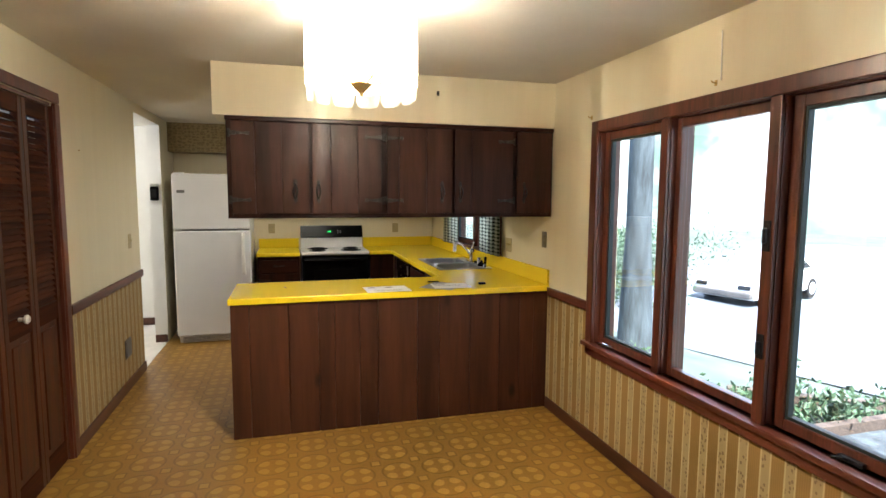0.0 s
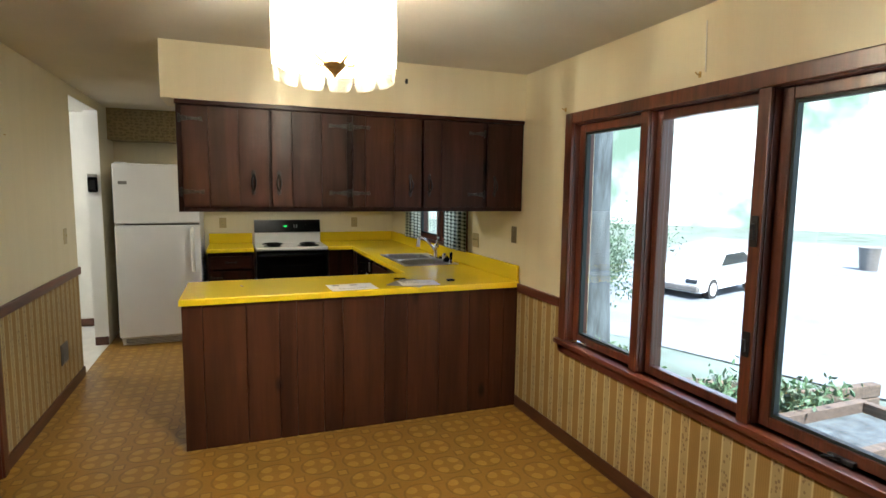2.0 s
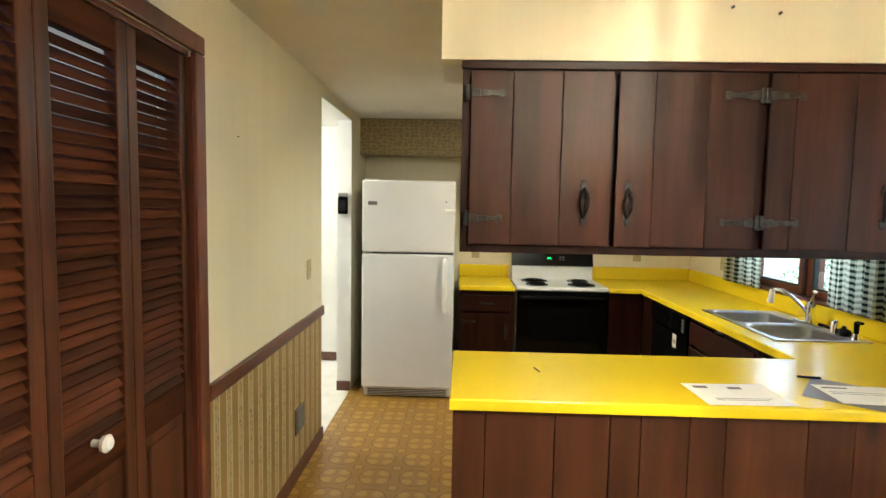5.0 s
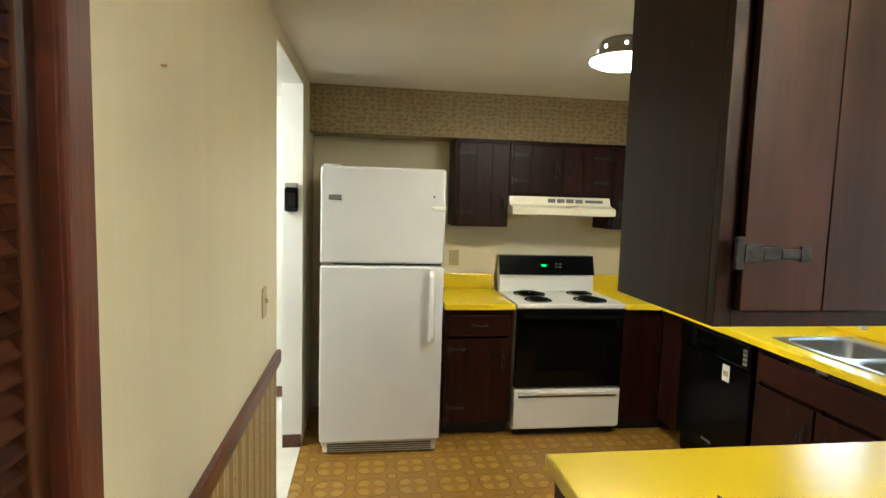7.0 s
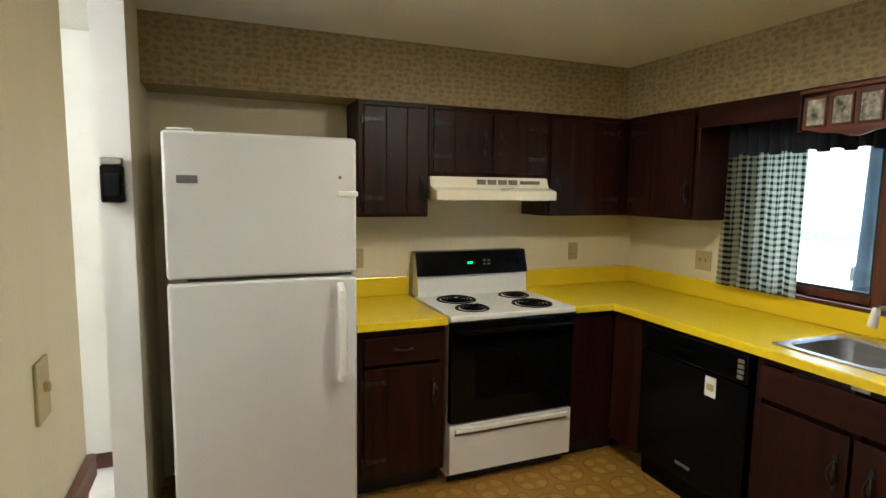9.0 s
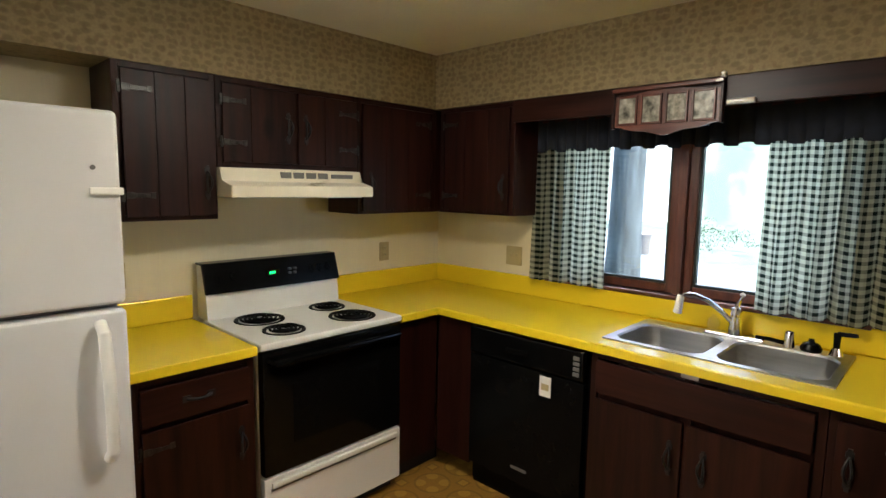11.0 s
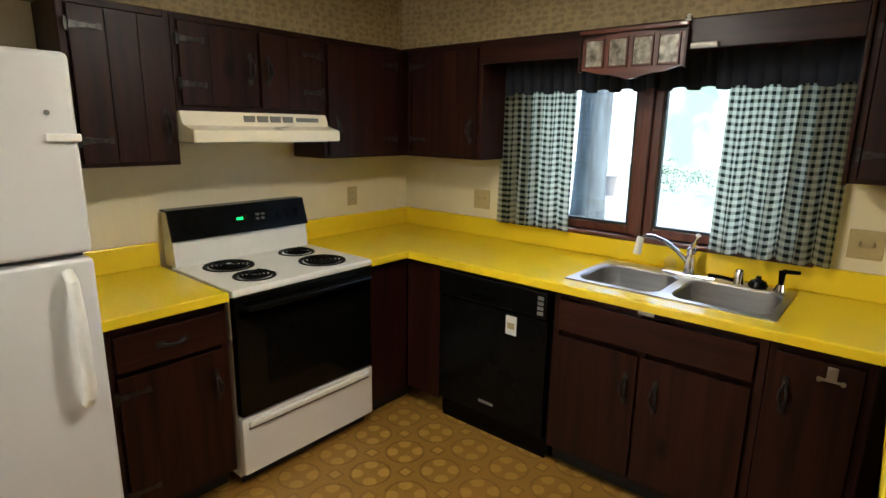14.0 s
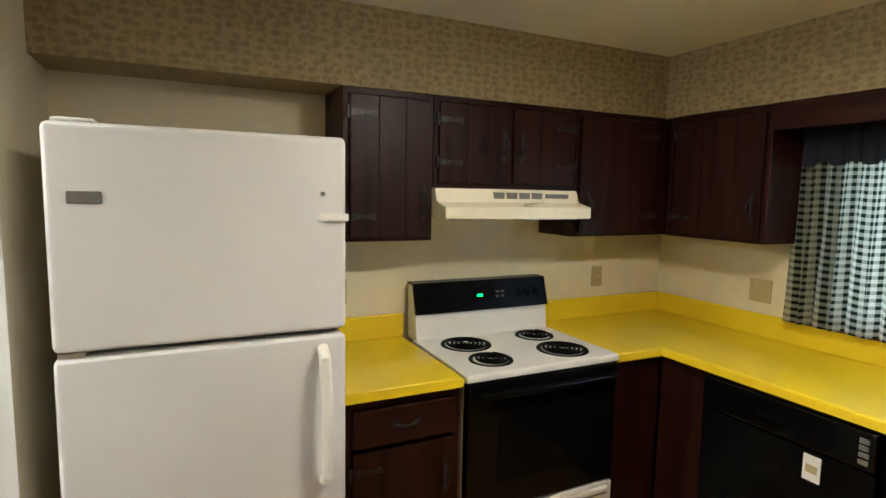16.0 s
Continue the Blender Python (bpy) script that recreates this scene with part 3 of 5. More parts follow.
win = tagged(new("window_2"), "two-part casement window over the sink with stained wooden frame", "window", "", "structure")
y0, y1, z0, z1 = KWIN
bm = bmesh.new()
for a in ((y0 - 0.06, y0 + 0.006, z0, z1 + 0.06), (y1 - 0.006, y1 + 0.06, z0, z1 + 0.06), (y0 + 0.006, y1 - 0.006, z1 - 0.006, z1 + 0.06)):
    box(bm, E - 0.02, E + 0.001, *a, bevel=0.005)
part("window_frame", bm, M_TRIM, win)
part("window_sill", bx(E - 0.03, E + 0.09, y0 - 0.07, y1 + 0.07, 1.022, z0, bevel=0.006), M_TRIMY, win)
bm = bmesh.new()
for a in ((y0, y0 + 0.012, z0, z1), (y1 - 0.012, y1, z0, z1), (y0 + 0.012, y1 - 0.012, z1 - 0.012, z1), (5.055, 5.095, z0, z1)):
    box(bm, E, E + 0.14, *a, bevel=0.003)
part("mullion", bm, M_TRIM, win)
casement(win, 5.095, y1 - 0.012, z0, z1 - 0.012, E + 0.05, 0.045)
casement(win, y0 + 0.012, 5.055, z0, z1 - 0.012, E + 0.05, 0.045)
part("latch", bx(E + 0.01, E + 0.03, 5.06, 5.085, 1.36, 1.48, bevel=0.005), M_BRASS, win)


# ---- cabinets ----
def place(face, along, out, z):
    """A spot on a cabinet front: along its run, out from it, at a height."""
    side, at = face
    return {"-y": (along, at - out, z), "+y": (along, at + out, z), "-x": (at - out, along, z), "+x": (at + out, along, z)}[side]


def slab(face, a0, a1, o0, o1, z0, z1, bevel=0.0, bm=None):
    p, q = place(face, a0, o0, z0), place(face, a1, o1, z1)
    lo, hi = [min(u, v) for u, v in zip(p, q)], [max(u, v) for u, v in zip(p, q)]
    return box(bm or bmesh.new(), lo[0], hi[0], lo[1], hi[1], lo[2], hi[2], bevel=bevel)


def cabinet_door(cab, face, a0, a1, z0, z1, splits=(), handle=None, hinge=None, lip=0.019, name="door", mat=None):
    """A door of upright boards with a strap hinge pair and an iron pull."""
    door = part(name, slab(face, a0 + 0.004, a1 - 0.004, 0.001, 0.008, z0 + 0.004, z1 - 0.004), mat or M_CAB, cab)
    cuts = [a0, *splits, a1]
    for s0, s1 in zip(cuts, cuts[1:]):
        part("plank", slab(face, s0 + 0.0007, s1 - 0.0007, 0.008, lip, z0, z1, bevel=0.0016), mat or M_CAB, door)
    if handle is not None:
        hz = z0 + 0.14 if z1 - z0 > 0.45 and z0 > 1 else (z0 + z1) / 2 if z1 - z0 < 0.45 else z1 - 0.15
        iron_pull(door, face, handle, hz, lip)
    if hinge is not None:
        for hz in (z0 + 0.085, z1 - 0.07):
            strap_hinge(door, face, hinge, hz, 1 if hinge < (a0 + a1) / 2 else -1, lip)
    return door


def iron_pull(door, face, a, z, lip):
    """An oval iron pull between two pointed plates."""
    bm = bmesh.new()
    for s in (-1, 1):
        slab(face, a - 0.012, a + 0.012, lip, lip + 0.004, z + s * 0.050 - 0.012, z + s * 0.050 + 0.012, bevel=0.002, bm=bm)
        slab(face, a - 0.007, a + 0.007, lip, lip + 0.005, z + s * 0.064 - 0.008, z + s * 0.064 + 0.008, bevel=0.002, bm=bm)
        bow = [place(face, a + s * 0.011 * math.sin(math.pi * k / 8), lip + 0.006 + 0.020 * math.sin(math.pi * k / 8), z - 0.046 + 0.092 * k / 8) for k in range(9)]
        bent(bm, bow, [0.0035 + 0.002 * math.sin(math.pi * k / 8) for k in range(9)], 8)
    part("handle", bm, M_IRON, door, "black iron oval pull")


def strap_hinge(door, face, a, z, way, lip):
    bm = bmesh.new()
    slab(face, a - way * 0.016, a - way * 0.002, lip, lip + 0.006, z - 0.024, z + 0.024, bevel=0.002, bm=bm)
    for k, (l, h) in enumerate(((0.03, 0.013), (0.03, 0.009), (0.03, 0.007), (0.018, 0.012))):
        u = a + way * (0.03 * k)
        slab(face, u, u + way * l, lip, lip + 0.0035, z - h, z + h, bevel=0.001, bm=bm)
    part("hinge", bm, M_PEWTER, door, "worn pewter strap hinge")


def face_frame(cab, face, a0, a1, z0, z1, stiles=(), rail=0.03):
    bm = bmesh.new()
    for u0, u1, w0, w1 in ((a0, a0 + rail, z0, z1), (a1 - rail, a1, z0, z1), (a0 + rail, a1 - rail, z0, z0 + rail), (a0 + rail, a1 - rail, z1 - rail, z1)):
        slab(face, u0, u1, -0.018, 0.0, w0, w1, bevel=0.002, bm=bm)
    for s in stiles:
        slab(face, s - 0.018, s + 0.018, -0.018, 0.0, z0 + rail, z1 - rail, bevel=0.002, bm=bm)
    part("face_frame", bm, M_CAB, cab)


def hollow(cab, x0, x1, y0, y1, z0, z1):
    part("body", bx(x0, x1, y0, y1, z0, z1, bevel=0.002), M_CAB, cab)


# hung over the peninsula
Z0, Z1 = 1.413, 2.027
cab = thing("wall_cabinet", (0.72, 3.6, Z0), "long dark-stained pine cabinet hung above the peninsula", "cabinet")
hollow(cab, -0.352, E - 0.002, 3.396, 3.690, Z0, Z1)
F = ("-y", 3.378)
face_frame(cab, F, -0.352, E - 0.002, Z0, Z1, stiles=(0.603, 1.515), rail=0.028)
# dining-side doors wear the brighter copy with light painted in
cabinet_door(cab, F, -0.325, 0.130, Z0 + 0.028, Z1 - 0.03, splits=(-0.190, -0.032), handle=0.045, hinge=-0.325, mat=M_CAB_LIT)
cabinet_door(cab, F, 0.146, 0.586, Z0 + 0.028, Z1 - 0.03, splits=(0.262, 0.433), handle=0.185, hinge=0.586, mat=M_CAB_LIT)
cabinet_door(cab, F, 0.620, 1.064, Z0 + 0.028, Z1 - 0.03, splits=(0.70, 0.885), handle=0.990, hinge=0.620, mat=M_CAB_LIT)
cabinet_door(cab, F, 1.080, 1.500, Z0 + 0.028, Z1 - 0.03, splits=(1.20,), handle=1.118, hinge=1.500, mat=M_CAB_LIT)
cabinet_door(cab, F, 1.530, 1.790, Z0 + 0.028, Z1 - 0.03, handle=1.585, mat=M_CAB_LIT)
part("crown_strip", bx(-0.356, E - 0.003, 3.361, 3.380, 2.003, 2.029, bevel=0.003), M_CABX, cab)

# along the range wall
Z0, Z1 = 1.405, 2.02
FY = 6.44
cab = thing("wall_cabinet", (-0.02, 6.58, Z0), "dark-stained pine wall cabinet beside the refrigerator", "cabinet", "kitchen wall cabinets")
hollow(cab, -0.257, 0.135, FY + 0.018, N - 0.002, Z0, Z1)
F = ("-y", FY)
face_frame(cab, F, -0.257, 0.135, Z0, Z1, rail=0.025)
cabinet_door(cab, F, -0.230, 0.125, Z0 + 0.018, Z1 - 0.03, splits=(-0.11, 0.005), handle=0.085, hinge=-0.230)
cab = thing("wall_cabinet", (0.54, 6.58, 1.63), "short dark-stained pine cabinet above the range hood", "cabinet", "kitchen wall cabinets")
hollow(cab, 0.137, 0.895, FY + 0.018, N - 0.002, 1.632, Z1)
face_frame(cab, F, 0.137, 0.895, 1.632, Z1, stiles=(0.522,), rail=0.025)
cabinet_door(cab, F, 0.160, 0.512, 1.655, Z1 - 0.03, splits=(0.29,), handle=0.475, hinge=0.160)
cabinet_door(cab, F, 0.532, 0.872, 1.655, Z1 - 0.03, splits=(0.68,), handle=0.570, hinge=0.872)
cab = thing("wall_cabinet", (1.36, 6.58, Z0), "dark-stained pine corner wall cabinet", "cabinet", "kitchen wall cabinets")
hollow(cab, 0.897, E - 0.002, FY + 0.018, N - 0.002, Z0, Z1)
face_frame(cab, F, 0.897, 1.485, Z0, Z1, rail=0.025)
cabinet_door(cab, F, 0.92, 1.41, Z0 + 0.018, Z1 - 0.03, splits=(1.08, 1.25), handle=0.97, hinge=1.41)

# along the window wall
F = ("-x", 1.505)
cab = thing("wall_cabinet", (1.66, 6.1, Z0), "dark-stained pine wall cabinet beside the sink window", "cabinet", "kitchen wall cabinets")
hollow(cab, 1.523, E - 0.002, 5.86, 6.415, Z0, Z1)
face_frame(cab, F, 5.86, 6.415, Z0, Z1, rail=0.025)
cabinet_door(cab, F, 5.885, 6.36, Z0 + 0.018, Z1 - 0.03, splits=(6.03, 6.20), handle=5.92, hinge=6.36)
cab = thing("wall_cabinet", (1.66, 3.95, Z0), "dark-stained pine wall cabinet between window and peninsula", "cabinet", "kitchen wall cabinets")
hollow(cab, 1.523, E - 0.002, 3.705, 4.22, Z0, Z1)
face_frame(cab, F, 3.705, 4.22, Z0, Z1, rail=0.025)
cabinet_door(cab, F, 3.73, 4.19, Z0 + 0.018, Z1 - 0.03, splits=(3.88, 4.05), handle=3.80, hinge=4.19)
part("end_panel", bx(1.485, E - 0.002, 4.221, 4.235, Z0 - 0.004, Z1 - 0.002, bevel=0.002), M_CAB, cab)
structure("trim_valance_board", bx(1.485, 1.505, 4.237, 5.858, 1.905, 2.02, bevel=0.003), M_CABY)


# ---- base cabinets and counters ----
TOP = 0.915
FX = 1.185                                   # fronts along the window wall
FB = 6.105                                   # fronts along the range wall
cab = thing("base_cabinet", (-0.10, 6.4, 0), "narrow dark-stained pine base cabinet with one drawer", "cabinet", "kitchen base cabinets")
hollow(cab, -0.345, 0.112, FB + 0.02, N - 0.01, 0.10, 0.875)
# toe kicks carry the shade under the cabinets as near-black colour
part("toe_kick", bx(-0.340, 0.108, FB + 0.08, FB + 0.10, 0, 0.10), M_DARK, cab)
F = ("-y", FB)
face_frame(cab, F, -0.345, 0.112, 0.10, 0.875, rail=0.03)
d = part("drawer", slab(F, -0.315, 0.085, 0.0, 0.019, 0.70, 0.835, bevel=0.004), M_CABX, cab)
bm = bmesh.new()
for s in (-0.045, 0.045):
    slab(F, -0.115 + s - 0.016, -0.115 + s + 0.016, 0.019, 0.023, 0.757, 0.783, bevel=0.002, bm=bm)
bent(bm, [place(F, -0.115 - 0.045 + 0.09 * k / 8, 0.022 + 0.024 * math.sin(math.pi * k / 8), 0.77) for k in range(9)], 0.006, 8)
part("handle", bm, M_IRON, d, "black iron pull")
cabinet_door(cab, F, -0.315, 0.085, 0.125, 0.68, handle=0.045, hinge=-0.315)

cab = thing("base_cabinet", (1.05, 6.4, 0), "dark-stained pine filler cabinet in the corner", "cabinet", "kitchen base cabinets")
hollow(cab, 0.905, 1.18, FB + 0.004, N - 0.01, 0.10, 0.875)
part("toe_kick", bx(0.905, 1.25, FB + 0.06, FB + 0.08, 0, 0.10), M_DARK, cab)

F = ("-x", FX)
cab = thing("base_cabinet", (1.5, 4.74, 0), "dark-stained pine sink cabinet with two doors", "cabinet", "kitchen base cabinets")
hollow(cab, FX + 0.02, E - 0.01, 4.335, 5.18, 0.10, 0.70)
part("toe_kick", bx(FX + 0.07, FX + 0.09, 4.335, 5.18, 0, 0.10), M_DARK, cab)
face_frame(cab, F, 4.335, 5.18, 0.10, 0.875, stiles=(4.775,), rail=0.03)
part("false_front", slab(F, 4.37, 5.15, 0.0, 0.019, 0.70, 0.84, bevel=0.004), M_CABY, cab)
cabinet_door(cab, F, 4.37, 4.767, 0.125, 0.675, handle=4.70)
cabinet_door(cab, F, 4.783, 5.15, 0.125, 0.675, handle=4.825)
cab = thing("base_cabinet", (1.5, 4.16, 0), "dark-stained pine cabinet with can opener bracket", "cabinet", "kitchen base cabinets")
hollow(cab, FX + 0.02, E - 0.01, 4.03, 4.333, 0.10, 0.875)
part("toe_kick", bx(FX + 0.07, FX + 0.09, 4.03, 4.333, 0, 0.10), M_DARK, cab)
face_frame(cab, F, 4.03, 4.333, 0.10, 0.875, rail=0.03)
cabinet_door(cab, F, 4.06, 4.31, 0.125, 0.84, handle=4.27)
bm = slab(F, 4.13, 4.16, 0.020, 0.024, 0.785, 0.83, bevel=0.002)
slab(F, 4.105, 4.185, 0.020, 0.024, 0.776, 0.786, bevel=0.002, bm=bm)
tube(bm, place(F, 4.112, 0.02, 0.781), place(F, 4.112, 0.030, 0.781), 0.008)
tube(bm, place(F, 4.178, 0.02, 0.781), place(F, 4.178, 0.030, 0.781), 0.008)
tube(bm, place(F, 4.145, 0.02, 0.818), place(F, 4.145, 0.036, 0.818), 0.009)
part("bracket", bm, M_STEEL, cab, "chrome can opener bracket")

# peninsula
pen = thing("peninsula", (0.73, 3.65, 0), "peninsula base clad in upright red-brown pine boards", "counter")
part("body", bx(-0.345, E - 0.002, 3.419, 3.96, 0.0, 0.872), M_CAB, pen)
cuts = [-0.365, -0.253, -0.015, 0.173, 0.277, 0.44, 0.562, 0.834, 0.989, 1.214, 1.433, 1.591, 1.70, E - 0.002]
for s0, s1 in zip(cuts, cuts[1:]):
    part("plank", bx(s0 + 0.0012, s1 - 0.0012, 3.400, 3.418, 0.001, 0.872, bevel=0.003), M_PANEL, pen)
for s0, s1 in ((3.419, 3.60), (3.60, 3.78), (3.78, 3.96)):
    part("plank", bx(-0.363, -0.346, s0 + 0.001, s1 - 0.001, 0.001, 0.872, bevel=0.003), M_PANEL, pen)


def slab_outline(bm, pts, z0, z1, bevel):
    lo = [bm.verts.new((x, y, z0)) for x, y in pts]
    hi = [bm.verts.new((x, y, z1)) for x, y in pts]
    top = bm.faces.new(hi)
    bm.faces.new(lo[::-1])
    for k in range(len(pts)):
        j = (k + 1) % len(pts)
        bm.faces.new((lo[k], lo[j], hi[j], hi[k]))
    bmesh.ops.bevel(bm, geom=list(top.edges), offset=bevel, segments=3, affect="EDGES", profile=0.5)
    return bm


SX0, SX1, SY0, SY1 = 1.252, 1.735, 4.335, 5.172        # sink rim
ctr = thing("worktop", (1.2, 4.5, 0.875), "bright yellow laminate worktop with matching upstand", "worktop")
CI = 1.155
g = 0.02
top = bmesh.new()
us = [-0.375, 0.892, CI, SX0 + g, SX1 - g, E - 0.002]
vs = [3.376, 4.006, SY0 + g, SY1 - g, 6.075, N - 0.002]
grid = [[top.verts.new((u, v, TOP)) for v in vs] for u in us]
for i in range(5):
    for j in range(5):
        if (j == 0 or i >= 2 or (i == 1 and j == 4)) and not (i == 3 and j == 2):
            top.faces.new((grid[i][j], grid[i + 1][j], grid[i + 1][j + 1], grid[i][j + 1]))
bmesh.ops.delete(top, geom=[v for v in top.verts if not v.link_faces], context="VERTS")
under = bmesh.ops.extrude_face_region(top, geom=top.faces[:])
bmesh.ops.translate(top, vec=(0, 0, -0.039), verts=[v for v in under["geom"] if isinstance(v, bmesh.types.BMVert)])


def open_edge(e):
    p, q = e.verts[0].co, e.verts[1].co
    if min(p.z, q.z) < TOP - 0.001:
        return False
    return any(abs(p[k] - w) < 1e-4 and abs(q[k] - w) < 1e-4 for k, w in ((0, -0.375), (1, 3.376))) or (
        abs(p.x - CI) < 1e-4 and abs(q.x - CI) < 1e-4 and 4.00 < min(p.y, q.y) and max(p.y, q.y) < 6.085) or (
        abs(p.y - 4.006) < 1e-4 and abs(q.y - 4.006) < 1e-4 and max(p.x, q.x) < CI + 0.01) or (
        abs(p.y - 6.075) < 1e-4 and abs(q.y - 6.075) < 1e-4 and max(p.x, q.x) < CI + 0.01)


bmesh.ops.bevel(top, geom=[e for e in top.edges if open_edge(e)], offset=0.009, segments=4, affect="EDGES", profile=0.5)
part("top", top, M_YELLOW, ctr)
bm = bx(E - 0.022, E - 0.002, 3.379, N - 0.004, TOP + 0.0005, 1.03, bevel=0.006)
box(bm, 0.892, E - 0.022, N - 0.022, N - 0.002, TOP + 0.0005, 1.03, bevel=0.006)
part("upstand", bm, M_YELLOW, ctr)
ctr = thing("worktop", (-0.1, 6.4, 0.875), "short yellow laminate worktop beside the range", "worktop")
top = bmesh.new()
slab_outline(top, [(-0.352, 6.075), (0.115, 6.075), (0.115, N - 0.002), (-0.352, N - 0.002)], 0.876, TOP, 0.008)
part("top", top, M_YELLOW, ctr)
part("upstand", bx(-0.352, 0.115, N - 0.022, N - 0.002, TOP + 0.0005, 1.03, bevel=0.006), M_YELLOW, ctr)


# ---- refrigerator ----
fr = thing("refrigerator", (-0.71, 6.3, 0), "white top-freezer refrigerator with a pebbled finish", "refrigerator")
x0, x1, FYF = -1.135, -0.392, 5.898
part("body", bx(x0 + 0.006, x1 - 0.006, FYF + 0.075, 6.69, 0.03, 1.750, bevel=0.012), M_PEBBLE, fr)
up = part("freezer_door", bx(x0, x1, FYF, FYF + 0.068, 1.195, 1.768, bevel=0.018, seg=3), M_PEBBLE, fr)
dn = part("door", bx(x0, x1, FYF, FYF + 0.068, 0.085, 1.180, bevel=0.018, seg=3), M_PEBBLE, fr)
part("gasket", bx(x0 + 0.012, x1 - 0.012, FYF + 0.060, FYF + 0.077, 0.09, 1.760), M_GREYM, fr, "grey rubber gasket")
bm = bent(bmesh.new(), [(x1 - 0.075, FYF, 1.145), (x1 - 0.075, FYF - 0.035, 1.12), (x1 - 0.072, FYF - 0.05, 1.0), (x1 - 0.070, FYF - 0.05, 0.86), (x1 - 0.068, FYF - 0.04, 0.76), (x1 - 0.068, FYF, 0.725)], [0.016, 0.017, 0.017, 0.017, 0.018, 0.018], 14)
part("handle", bm, M_PLASTIC, dn, "white moulded handle")
bm = bx(x1 - 0.085, x1 + 0.004, FYF - 0.012, FYF + 0.002, 1.522, 1.545, bevel=0.005)
part("handle_cap", bm, M_PLASTIC, up)
part("screw_hole", tube(bmesh.new(), (x1 - 0.072, FYF - 0.003, 1.602), (x1 - 0.072, FYF + 0.002, 1.602), 0.007), M_GREYM, up, "dark handle screw hole")
part("badge", bx(x0 + 0.048, x0 + 0.122, FYF - 0.004, FYF + 0.001, 1.570, 1.600, bevel=0.002), M_GREYM, up, "small grey metal badge")
part("hinge_cover", bx(x0 + 0.02, x0 + 0.11, FYF + 0.02, FYF + 0.12, 1.7685, 1.779, bevel=0.004), M_PLASTIC, fr)
part("hinge", bx(x0 + 0.01, x0 + 0.07, FYF + 0.012, FYF + 0.075, 1.181, 1.194), M_STEEL, fr)
grille = part("grille", bx(x0 + 0.02, x1 - 0.02, FYF + 0.03, FYF + 0.074, 0.012, 0.078, bevel=0.004), M_PLASTIC, fr)
for k in range(4):
    part("slat", bx(x0 + 0.05, x1 - 0.05, FYF + 0.024, FYF + 0.032, 0.020 + 0.014 * k, 0.027 + 0.014 * k), M_GREYM, grille)
for xx in (x0 + 0.06, x1 - 0.06):
    part("foot", tube(bmesh.new(), (xx, FYF + 0.12, 0.0), (xx, FYF + 0.12, 0.031), 0.02), M_GREYM, fr)
    part("foot", tube(bmesh.new(), (xx, 6.62, 0.0), (xx, 6.62, 0.031), 0.02), M_GREYM, fr)


# ---- range ----
rg = thing("electric_range", (0.535, 6.37, 0), "white electric coil range with black glass oven door", "range")
x0, x1, YF = 0.125, 0.887, 6.07
part("body", bx(x0 + 0.004, x1 - 0.004, YF + 0.045, 6.69, 0.04, 0.885, bevel=0.004), M_ENAMEL, rg)
bm = bx(x0, x1, YF - 0.004, 6.62, 0.886, 0.918, bevel=0.009, seg=3)
ct = part("cooktop", bm, M_ENAMEL, rg)
bm = bmesh.new()
prof = [(6.592, 0.917), (6.70, 0.917), (6.70, 1.172), (6.64, 1.172), (6.605, 1.045)]
lo = [bm.verts.new((x0 + 0.012, y, z)) for y, z in prof]
hi = [bm.verts.new((x1 - 0.012, y, z)) for y, z in prof]
bm.faces.new(lo)
bm.faces.new(hi[::-1])
for k in range(5):
    bm.faces.new((lo[k], lo[(k + 1) % 5], hi[(k + 1) % 5], hi[k]))
part("backguard", bm, M_ENAMEL, rg)
bm = bmesh.new()
prof = [(6.588, 1.040), (6.606, 1.040), (6.642, 1.174), (6.705, 1.174), (6.705, 1.182), (6.632, 1.182)]
lo = [bm.verts.new((x0 + 0.008, y, z)) for y, z in prof]
hi = [bm.verts.new((x1 - 0.008, y, z)) for y, z in prof]
bm.faces.new(lo)
bm.faces.new(hi[::-1])
for k in range(6):
    bm.faces.new((lo[k], lo[(k + 1) % 6], hi[(k + 1) % 6], hi[k]))
panel = part("control_panel", bm, M_BLACK, rg, "glossy black control panel")
tilt = Vector((0, -0.955, 0.296))
for kx in (0.205, 0.275, 0.715, 0.765, 0.820):
    c = Vector((kx, 6.611, 1.112))
    bm = tube(bmesh.new(), c, c + tilt * 0.014, 0.024, 0.022, 20)
    tube(bm, c + tilt * 0.014, c + tilt * 0.026, 0.015, 0.013, 16)
    part("knob", bm, M_BLACK, panel)
part("display", bx(0.445, 0.515, 6.600, 6.616, 1.098, 1.126), M_BLACKG, panel)
for k in range(3):
    c = Vector((0.464 + 0.012 * k, 6.600, 1.112))
    part("digit", bx(c.x - 0.003, c.x + 0.003, c.y - 0.003, c.y + 0.001, c.z - 0.006, c.z + 0.006), M_LED, panel, "lit green clock digit")
for k in range(4):
    part("button", bx(0.57 + 0.03 * (k % 2), 0.585 + 0.03 * (k % 2), 6.596, 6.612, 1.095 + 0.022 * (k // 2), 1.105 + 0.022 * (k // 2), bevel=0.002), M_GREYM, panel)
